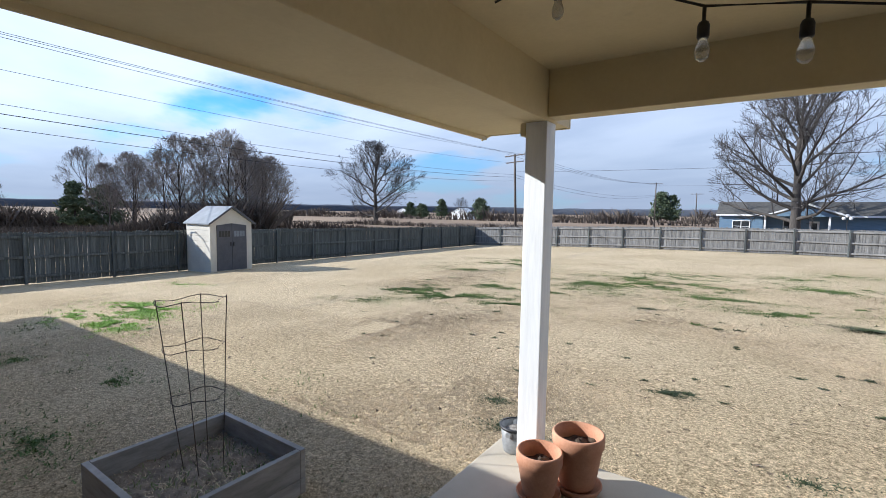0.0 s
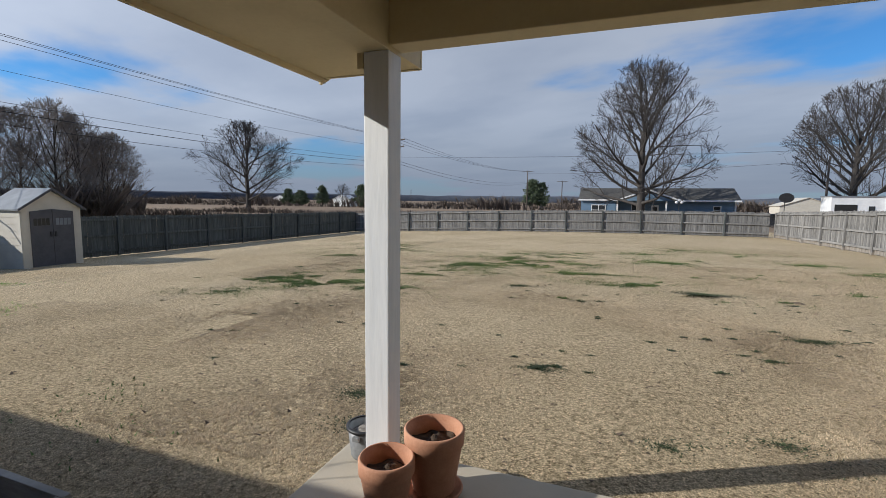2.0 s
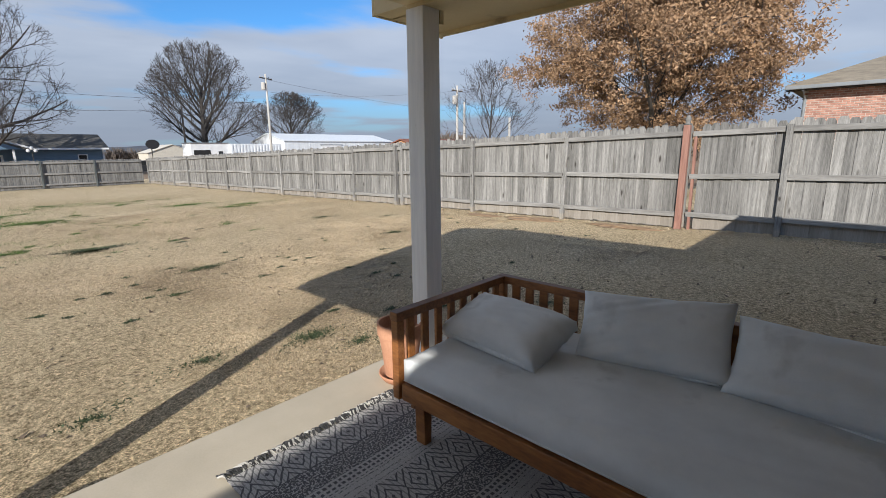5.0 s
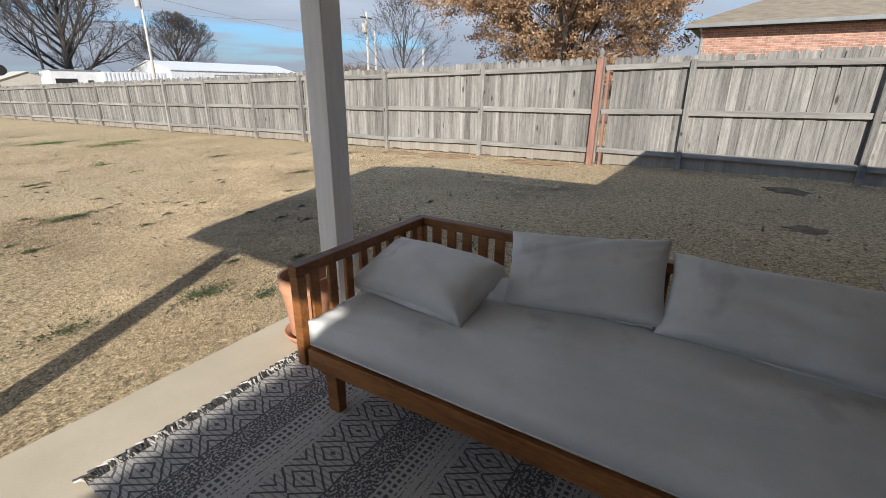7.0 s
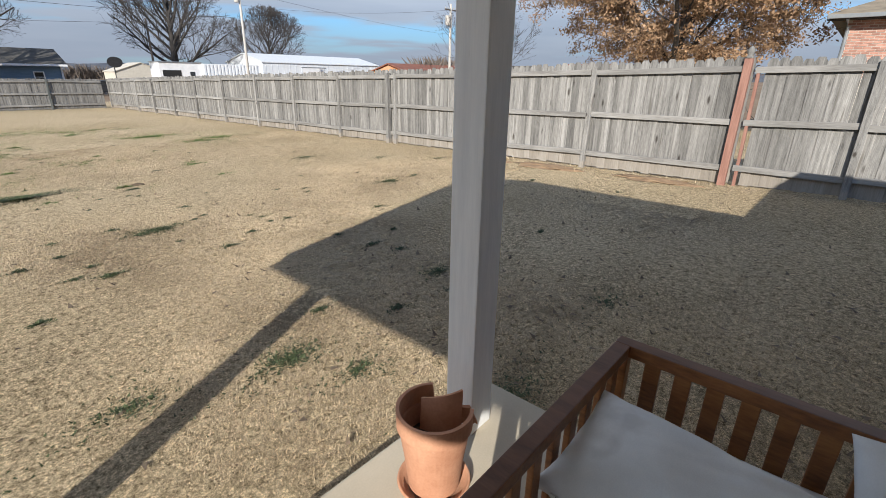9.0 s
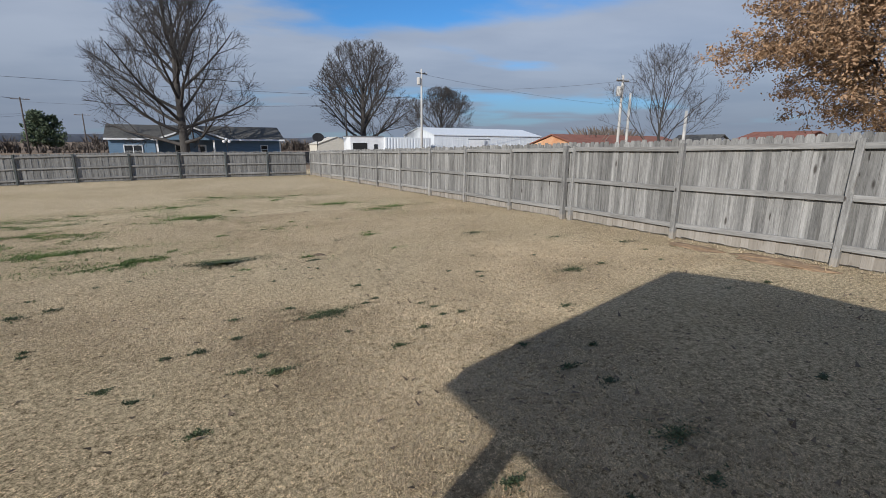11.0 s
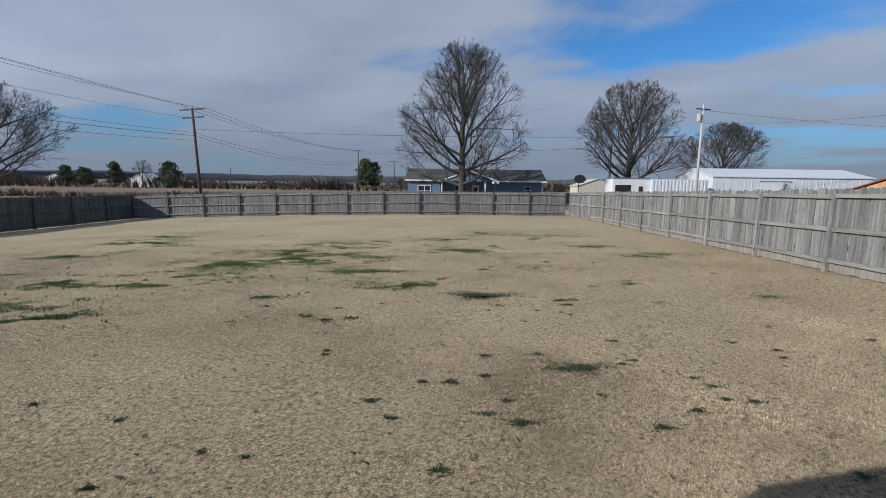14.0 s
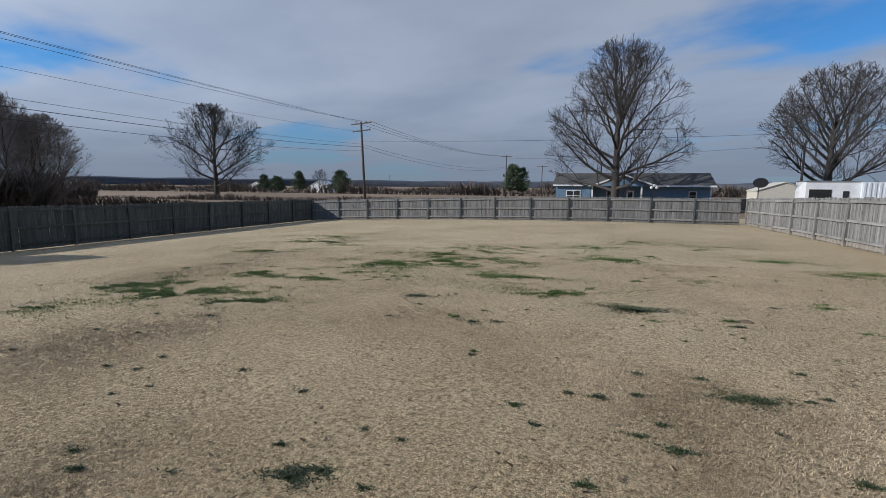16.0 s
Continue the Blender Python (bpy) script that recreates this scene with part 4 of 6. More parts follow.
def blue_house():
    h = thing("house", "blue-sided single-storey house with a dark shingle roof and white trim", "house", 0, 62, -1.1)
    part("wall", box(-3.3, 0, -0.3, 1.0, 8, 3.0), M_BLUE, h)
    part("wall", box(1.002, 1.6, -0.3, 7.0, 8, 3.0), M_BLUE, h)
    part("wall", box(7.002, 0.8, -0.3, 14.6, 8, 3.0), M_BLUE, h)
    for x0, x1 in ((-3.3, 14.6),):
        gable_roof(h, x0, x1, 0, 8, 3.0, 4.55, M_SHINGLE)
    part("porch_gable", prism([(1.0, 2.85), (8.6, 2.85), (4.8, 4.25)], "y", -0.6, 2.5), M_SHINGLE, h)
    part("gable_trim", prism([(0.9, 2.72), (4.8, 4.12), (8.7, 2.72), (8.7, 2.9), (4.8, 4.32), (0.9, 2.9)], "y", -0.66, -0.602), M_WHITE, h)
    part("gable_panel", prism([(1.9, 2.84), (7.7, 2.84), (4.8, 3.95)], "y", -0.64, -0.603), M_BLUE, h)
    part("fascia", box(-3.65, -0.37, 2.80, 0.88, -0.31, 2.99), M_WHITE, h)
    part("fascia", box(8.72, -0.37, 2.80, 14.95, -0.31, 2.99), M_WHITE, h)
    for x in (1.2, 4.1, 6.9):
        part("porch_column", box(x - 0.09, -0.45, -0.3, x + 0.09, -0.27, 2.84, 0.01), M_WHITE, h)
    window_part(h, -1.9, 1.0, -0.3, 2.2, 0.0)
    window_part(h, 12.3, 1.3, 13.0, 2.2, 0.8, 1, 2)
    window_part(h, 3.0, 0.9, 3.7, 2.3, 1.6, 1, 2)
    d = part("door", box(5.3, 1.5, 0.0, 6.2, 1.6, 2.3), M_WHITE, h)
    part("door_pane", box(5.5, 1.46, 0.9, 6.0, 1.498, 2.1), M_GLASS, d)
    part("corner_trim", box(14.5, 0.74, -0.3, 14.66, 0.80, 2.8), M_WHITE, h)
    lamp = thing("porch_globe_lamp", "white globe lamp post before the blue house", "lamp", 8.0, 58.8, -1.2)
    part("post", tube([(0, 0, 0), (0, 0, 2.7)], 0.04, 8), M_BLACK, lamp)
    for x, z in ((-0.28, 2.8), (0.28, 2.8), (0, 3.05)):
        part("globe", merge(turned_shape([(0, z - 0.17), (0.12, z - 0.13), (0.17, z), (0.12, z + 0.13), (0, z + 0.17)], 12), bmesh.new()), M_WHITE, lamp, smooth=True).matrix_basis = pose(x, 0, 0)
    return h


blue_house()


def vehicle(x, y, z, mat, label, turn=0):
    c = thing("car", label, "car", x, y, z, turn)
    side = [(-2.2, 0.35), (-2.25, 0.85), (-1.9, 0.98), (-1.3, 1.02), (-0.75, 1.5), (0.9, 1.55), (1.55, 1.05), (2.15, 0.95), (2.25, 0.6), (2.2, 0.32)]
    bm = prism(side, "y", -0.85, 0.85)
    bmesh.ops.bevel(bm, geom=bm.edges[:], offset=0.06, segments=2, affect="EDGES")
    body = part("body", bm, mat, c)
    part("window", prism([(-1.15, 1.05), (-0.68, 1.43), (0.82, 1.47), (1.3, 1.07)], "y", -0.868, 0.868), M_GLASS, body)
    for wx in (-1.35, 1.4):
        for wy in (-0.8, 0.8):
            w = part("wheel", turned_shape([(0, -0.1), (0.2, -0.1), (0.32, -0.1), (0.34, -0.06), (0.34, 0.06), (0.32, 0.1), (0, 0.1)], 18), M_RUBBER, c)
            w.matrix_basis = pose(wx, wy, 0.34, 90)
    return c


vehicle(9.6, 58.4, -1.15, M_CAR, "silver pickup-like car parked before the blue house")
vehicle(17.6, 60, -1.1, M_BLACK, "dark car parked beside the blue house")


def metal_building(x0, x1, y0, y1, eave, ridge, z, label):
    b = thing("metal_building", label, "building", 0, 0, z)
    part("wall", prism([(y0, -0.3), (y1, -0.3), (y1, eave), ((y0 + y1) / 2, ridge - 0.1), (y0, eave)], "x", x0, x1), M_METALW, b)
    gable_roof(b, x0, x1, y0, y1, eave + 0.12, ridge + 0.06, M_METALW, 0.15)
    n = int((x1 - x0) / 0.9)
    bm = bmesh.new()
    for i in range(n):
        x = x0 + 0.4 + i * 0.9
        box(x, y0 - 0.03, -0.3, x + 0.06, y0 - 0.002, eave - 0.05, bm=bm)
    tagged(part("ribs", bm, M_METALW, b), kind="stuff")
    part("door", box(x0 + 6.0, y0 - 0.06, -0.3, x0 + 9.6, y0 - 0.032, eave - 0.55), M_WHITE, b)
    part("door_trim", box(x0 + 5.8, y0 - 0.08, eave - 0.54, x0 + 9.8, y0 - 0.032, eave - 0.42), M_RESIN_ROOF, b)
    return b


metal_building(35.5, 55.5, 60, 70, 3.3, 4.5, -0.6, "white metal workshop with a low-pitched roof")


def container(x0, x1, y, top, z):
    c = thing("storage_container", "white ribbed metal storage building with an open bay", "container", 0, 0, z)
    m = x0 + (x1 - x0) * 0.40
    part("body", box(m, y, -0.2, x1, y + 3, top), M_METALW, c)
    for i in range(int((x1 - m) / 0.42)):
        part("rib", box(m + 0.1 + i * 0.42, y - 0.05, 0.0, m + 0.3 + i * 0.42, y - 0.002, top - 0.08), M_METALW, c)
    part("shed_wall", box(x0, y + 0.3, -0.2, m - 0.02, y + 3, top + 0.05), M_WHITE, c)
    # flat panel on the wall; the bay's inner shade is its colour
    part("bay", box(x0 + 0.3, y + 0.26, 0.2, x0 + 2.2, y + 0.298, top - 0.75), M_DARK, c, "near-black panel for an open bay")
    part("doorway", box(m - 1.4, y + 0.26, 0.0, m - 0.9, y + 0.298, top - 0.9), M_GLASS, c)
    part("roof_edge", box(x0 - 0.1, y + 0.2, top + 0.052, m, y + 3.1, top + 0.14), M_RESIN_ROOF, c)
    return c


container(22.2, 33.6, 57.5, 2.95, -0.65)


def red_barn():
    b = thing("barn", "long low barn with a rust-red roof and a faded orange gable", "building", 0, 0, -0.4)
    x0, x1, y0, y1 = 40.5, 60, 37, 45
    part("wall", prism([(y0, -0.3), (y1, -0.3), (y1, 1.75), ((y0 + y1) / 2, 2.95), (y0, 1.75)], "x", x0, x1), M_TARP, b)
    gable_roof(b, x0, x1, y0, y1, 1.9, 3.1, M_RUST, 0.25)
    part("gable_trim", box(x0 - 0.3, y0 - 0.3, 1.68, x0 - 0.25, y1 + 0.3, 1.78), M_WHITE, b)
    return b


red_barn()


def gabled_shed(name, x, y, w, d, eave, ridge, z, wall, roof, label):
    b = thing(name, label, "building", x, y, z)
    part("wall", prism([(0, -0.3), (w, -0.3), (w, eave), (w / 2, ridge - 0.1), (0, eave)], "y", 0, d), wall, b)
    for sx, px in ((-0.25, w / 2), (w + 0.25, w / 2)):
        part("roof_slope", roof_slab([(sx, -0.25, eave - 0.02), (px, -0.25, ridge), (px, d + 0.25, ridge), (sx, d + 0.25, eave - 0.02)] if sx < px else [(px, -0.25, ridge), (sx, -0.25, eave - 0.02), (sx, d + 0.25, eave - 0.02), (px, d + 0.25, ridge)], 0.1), roof, b)
    return b


gs = gabled_shed("outbuilding", 44.5, 25.0, 3.4, 4, 1.9, 2.9, -0.35, M_WHITE, M_SHINGLE, "small pale outbuilding with a dark loft opening")
# flat panel too, with the loft's darkness painted on
part("loft_opening", box(1.0, -0.05, 1.5, 2.3, -0.002, 2.2), M_DARK, gs)
gabled_shed("outbuilding", 56, 24, 12, 6, 2.2, 3.5, -0.35, M_RUST, M_RUST, "rust-red metal building beyond the lots")
for x, y in ((37, 128), (49, 130)):
    gabled_shed("house", x, y, 11, 8, 2.2, 4.2, -1.0, M_RESIN, M_RESIN, "distant house with a tan roof")
gabled_shed("house", -101, 150, 7, 6, 2.6, 4.4, -1.1, M_WHITE, M_WHITE, "distant white farmhouse across the field")
gabled_shed("house", -160, 185, 9, 6, 2.6, 4.4, -1.1, M_WHITE, M_RESIN_ROOF, "distant white farmhouse across the field")

hoop = thing("basketball_hoop", "black basketball backboard on a pole", "hoop", 15.2, 47.5, ground_z(15.2, 47.5))
part("pole", tube([(0, 0, 0), (0, 0, 2.6), (0, -0.35, 2.95)], 0.05, 8), M_BLACK, hoop)
bm = turned_shape([(0, -0.02), (0.5, -0.02), (0.5, 0.02), (0, 0.02)], 20)
bmesh.ops.transform(bm, matrix=pose(0, -0.38, 2.95, 90) @ Matrix.Diagonal((1.15, 0.85, 1, 1)), verts=bm.verts)
part("backboard", bm, M_BLACK, hoop)


def brick_house():
    x0, x1, y0, y1, z = 22.0, 36.0, -15.0, 0.1, -0.1
    h = thing("house", "red brick house with a weathered brown shingle hip roof", "house", 0, 0, z)
    wall = part("wall", box(x0, y0, -0.4, x1, y1, 3.35), M_MORTAR, h)
    rng = random.Random(7)
    verts, faces = [], []
    for r in range(22):
        zz = 1.7 + r * 0.075
        for c in range(52):
            y = y1 - 0.015 - (c + (0.5 if r % 2 else 0)) * 0.21
            k = len(verts)
            d = 0.012 + rng.uniform(0, 0.004)
            for xx in (x0 - d, x0 - 0.001):
                verts += [(xx, y, zz), (xx, y - 0.192, zz), (xx, y - 0.192, zz + 0.057), (xx, y, zz + 0.057)]
            faces += [(k + 3, k + 2, k + 1, k), (k, k + 1, k + 5, k + 4), (k + 2, k + 3, k + 7, k + 6), (k + 1, k + 2, k + 6, k + 5), (k + 3, k, k + 4, k + 7)]
    tagged(raw("bricks", verts, faces, island_vary(M_BRICK, 0.22), wall), kind="stuff")
    e, o, rz = 3.5, 0.5, 6.6
    xa, xb, ya, yb = x0 - o, x1 + o, y0 - o, y1 + o
    cx = (xa + xb) / 2
    run = cx - xa
    for pts in ([(xa, yb, e), (xa, ya, e), (cx, ya + run, rz), (cx, yb - run, rz)], [(xb, ya, e), (xb, yb, e), (cx, yb - run, rz), (cx, ya + run, rz)], [(xb, yb, e), (xa, yb, e), (cx, yb - run, rz)], [(xa, ya, e), (xb, ya, e), (cx, ya + run, rz)]):
        part("roof_slope", roof_slab(pts, 0.04), M_ROOF2, h)
    part("gutter", box(xa - 0.09, ya, e - 0.14, xa, yb, e - 0.02, 0.015), M_RESIN_ROOF, h)
    part("soffit", box(xa + 0.02, ya, e - 0.16, x0 - 0.02, yb, e - 0.142), M_DARK, h)
    part("downspout", tube([(xa + 0.02, yb - 0.5, e - 0.15), (x0 - 0.07, yb - 0.55, e - 0.45), (x0 - 0.07, yb - 0.55, 0)], 0.05, 8), M_RESIN_ROOF, h)
    return h


M_ROOF2 = material("brown_shingles", (0.17, 0.145, 0.11), (0.29, 0.25, 0.19), 2.5, (1, 1, 5), 0.95, 0.7, 30)
brick_house()


# ---- garden shed ----
def garden_shed():
    x0, x1, y0, y1 = -19.1, -17.2, 7.28, 9.12
    g = ground_z(-17.2, 8.2)
    s = thing("garden_shed", "beige resin garden shed with slate doors and a grey roof", "shed", 0, 0, 0)
    e, a, cy = 1.02, 1.68, (y0 + y1) / 2
    part("wall", prism([(y0, g - 0.1), (y1, g - 0.1), (y1, e), (cy, a - 0.05), (y0, e)], "x", x0, x1), M_RESIN, s)
    for i in range(8):
        z = g + 0.1 + i * 0.23
        part("siding_board", box(x0 + 0.05, y0 - 0.012, z, x1 - 0.08, y0 - 0.001, z + 0.215, 0.004), M_RESIN, s)
    part("roof_slope", roof_slab([(x0 - 0.08, y0 - 0.1, e - 0.02), (x1 + 0.12, y0 - 0.1, e - 0.02), (x1 + 0.12, cy, a + 0.04), (x0 - 0.08, cy, a + 0.04)], 0.05), M_RESIN_ROOF, s)
    part("roof_slope", roof_slab([(x1 + 0.12, y1 + 0.1, e - 0.02), (x0 - 0.08, y1 + 0.1, e - 0.02), (x0 - 0.08, cy, a + 0.04), (x1 + 0.12, cy, a + 0.04)], 0.05), M_RESIN_ROOF, s)
    part("gable_trim", prism([(y0 - 0.12, e - 0.09), (cy, a - 0.03), (y1 + 0.12, e - 0.09), (y1 + 0.12, e - 0.01), (cy, a + 0.06), (y0 - 0.12, e - 0.01)], "x", x1 + 0.122, x1 + 0.15), M_RESIN_DOOR, s)
    for k in (0, 1):
        ya, yb = (y0 + 0.26, cy - 0.006) if k == 0 else (cy + 0.006, y1 - 0.26)
        t0, t1 = (e - 0.10, e - 0.02) if k == 0 else (e - 0.02, e - 0.10)
        d = part("door", prism([(ya, g + 0.03), (yb, g + 0.03), (yb, t1), (ya, t0)], "x", x1 + 0.002, x1 + 0.03), M_RESIN_DOOR, s)
        for i in range(4):
            w = (yb - ya - 0.16) / 4
            part("door_pane", box(x1 + 0.031, ya + 0.09 + i * w, e - 0.58, x1 + 0.036, ya + 0.07 + (i + 1) * w, e - 0.34), M_GLASS if k == 0 else M_RESIN_ROOF, d)
        hy = cy - 0.07 if k == 0 else cy + 0.07
        part("handle", box(x1 + 0.032, hy - 0.03, e - 0.98, x1 + 0.06, hy + 0.03, e - 0.80, 0.008), M_BLACK, d)
    part("corner_trim", box(x1 - 0.08, y0 - 0.02, g - 0.05, x1 + 0.02, y0 - 0.013, e - 0.05, 0.002), M_RESIN, s)
    return s


garden_shed()
hose = thing("hose_hook", "black hose looped over the fence beside the shed", "hose", 0, 0, 0)
part("loop", tube([(-19.1, 6.3, 0.85), (-19.0, 6.6, 1.02), (-19.0, 6.9, 0.98), (-19.0, 7.1, 0.75), (-19.02, 7.15, 0.2), (-19.05, 7.1, -0.5)], 0.03, 8), M_BLACK, hose, smooth=True)


# ---- porch things ----
def plant_pot(x, y, r, h, label, saucer=True, group="terracotta pots"):
    p = thing("plant_pot", label, "plant pot", x, y, 0.0, group=group)
    z = 0.028 if saucer else 0.0
    t = 0.014
    part("pot", turned_shape([(0, z), (r * 0.66, z), (r * 0.70, z + 0.012), (r * 0.93, z + h - 0.075), (r * 0.985, z + h - 0.07), (r, z + h - 0.01), (r - 0.006, z + h), (r - t, z + h), (r - t - 0.004, z + h - 0.07), (r * 0.70, z + 0.05), (0, z + 0.05)], 40), M_TERRA, p, smooth=True)
    if saucer:
        part("saucer", turned_shape([(0, 0), (r * 0.84, 0), (r * 0.97, 0.035), (r * 0.95, 0.042), (r * 0.90, 0.040), (r * 0.80, 0.016), (0, 0.014)], 40), M_TERRA, p, smooth=True)
    rng = random.Random(int(x * 1000))
    bm = bmesh.new()
    bmesh.ops.create_grid(bm, x_segments=18, y_segments=18, size=r * 0.97)
    for v in bm.verts:
        q = Vector((v.co.x, v.co.y))
        if q.length > r * 0.86:
            q = q.normalized() * r * 0.86
        v.co.x, v.co.y = q.x, q.y
        v.co.z = z + h - 0.085 + 0.03 * noise.noise((q.x * 18 + x, q.y * 18, 0)) + 0.035 * max(0, 1 - q.length / (r * 0.5))
    part("soil", bm, M_SOIL, p, "dark potting soil", smooth=True)
    return p


plant_pot(0.282, -0.295, 0.131, 0.252, "small terracotta pot of bare soil on its saucer")
plant_pot(0.43, -0.075, 0.150, 0.315, "large terracotta pot of bare soil on its saucer")

pail = thing("pail", "scuffed white plastic pail of dry soil with a black rim", "bucket", -0.06, 0.115, 0.0)
pail.matrix_basis = pose(-0.06, 0.115, 0.0) @ Matrix.Diagonal((1, 1, 0.86, 1))
part("body", turned_shape([(0, 0), (0.085, 0), (0.088, 0.01), (0.105, 0.2), (0.098, 0.2), (0.083, 0.02), (0, 0.02)], 28), M_PAIL, pail, smooth=True)
part("rim", turned_shape([(0.100, 0.188), (0.113, 0.19), (0.114, 0.208), (0.100, 0.21)], 28), M_BLACK, pail, smooth=True)
part("soil", turned_shape([(0, 0.185), (0.05, 0.18), (0.099, 0.145)], 20), material("pale_grit", (0.10, 0.085, 0.07), (0.34, 0.31, 0.27), 40, rough=1, bump=1, fine=160, depth=0.02), pail, smooth=True)
part("ear", box(-0.02, -0.125, 0.15, 0.02, -0.105, 0.18, 0.004), M_PAIL, pail)


def curved_shard(r, span, tall, slant):
    """A piece of a pot's wall, its outer face towards +x, with a slanting upper edge and a ragged lower one."""
    bm = bmesh.new()
    n, m, skins = 12, 4, []
    for t in (0.0, 0.012):
        g = []
        for i in range(n + 1):
            a = radians(span * (i / n - 0.5))
            low, high = -tall / 2 + 0.02 * noise.noise((i * 0.6, span, 0)), tall / 2 * (1 + slant * (i / n - 0.5))
            g.append([bm.verts.new(((r - t) * math.cos(a) - r, (r - t) * math.sin(a), low + (high - low) * j / m)) for j in range(m + 1)])
        skins.append(g)
    for g, turn in zip(skins, (1, -1)):
        for i in range(n):
            for j in range(m):
                bm.faces.new((g[i][j], g[i + 1][j], g[i + 1][j + 1], g[i][j + 1])[::turn])
    ring = [(i, 0) for i in range(n)] + [(n, j) for j in range(m)] + [(i, m) for i in range(n, 0, -1)] + [(0, j) for j in range(m, 0, -1)]
    for (i, j), (k, l) in zip(ring, ring[1:] + ring[:1]):
        bm.faces.new((skins[0][i][j], skins[1][i][j], skins[1][k][l], skins[0][k][l]))
    return bm


def broken_pot(x, y, r, h):
    p = thing("broken_pot", "cracked terracotta pot holding its own broken shards", "plant pot", x, y, 0.0)
    z, sides, t = 0.028, 48, 0.013
    prof = [(r * 0.70, 0.0), (r * 0.80, h * 0.4), (r * 0.93, h - 0.075), (r * 0.985, h - 0.07), (r, h)]
    bm = bmesh.new()
    grid = []
    for i in range(sides):
        a = 2 * math.pi * i / sides
        f = abs(((math.degrees(a) + 2 + 180) % 360) - 180)     # the broken-out side, towards the post
        cut = 1.0 if f > 46 else 0.42 + 0.12 * (f / 46) ** 2 + 0.03 * math.sin(i * 2.1)
        col = []
        for rr, zz in prof:
            q = min(zz, h * cut)
            rq = r * 0.70 + (r - r * 0.70) * (q / h) if q < zz else rr
            col.append((rq, q + z, a))
        grid.append(col)
    for inner in (0, 1):
        vs = [[bm.verts.new(((c[0] - t * inner) * math.cos(c[2]), (c[0] - t * inner) * math.sin(c[2]), c[1])) for c in col] for col in grid]
        for i in range(sides):
            for k in range(len(prof) - 1):
                q = (vs[i][k], vs[(i + 1) % sides][k], vs[(i + 1) % sides][k + 1], vs[i][k + 1])
                bm.faces.new(q if not inner else q[::-1])
        if inner:
            for i in range(sides):
                j = (i + 1) % sides
                bm.faces.new((top[i], top[j], vs[j][-1], vs[i][-1]))
        top = [v[-1] for v in vs]
    part("pot", bm, M_TERRA, p, smooth=False)
    part("saucer", turned_shape([(0, 0), (r * 0.84, 0), (r * 1.0, 0.035), (r * 0.98, 0.042), (r * 0.93, 0.040), (r * 0.82, 0.016), (0, 0.014)], 40), M_TERRA, p, smooth=True)
    part("soil", turned_shape([(0, z + h * 0.62), (r * 0.4, z + h * 0.6), (r * 0.78, z + h * 0.55), (r * 0.70, z + 0.02), (0, z + 0.02)], 24), M_SOIL, p, smooth=True)
    for span, tall, slant, pl in ((74, 0.17, 0.5, pose(0.03, 0.0, z + h - 0.075, 0, -14, 214)), (48, 0.11, -0.4, pose(0.12, -0.02, z + h - 0.10, 12, 20, 196))):
        s = part("shard", curved_shard(r * 0.92, span, tall, slant), M_TERRA, p, "curved broken shard")
        s.matrix_basis = pl
    return p


broken_pot(2.965, -0.05, 0.138, 0.33)


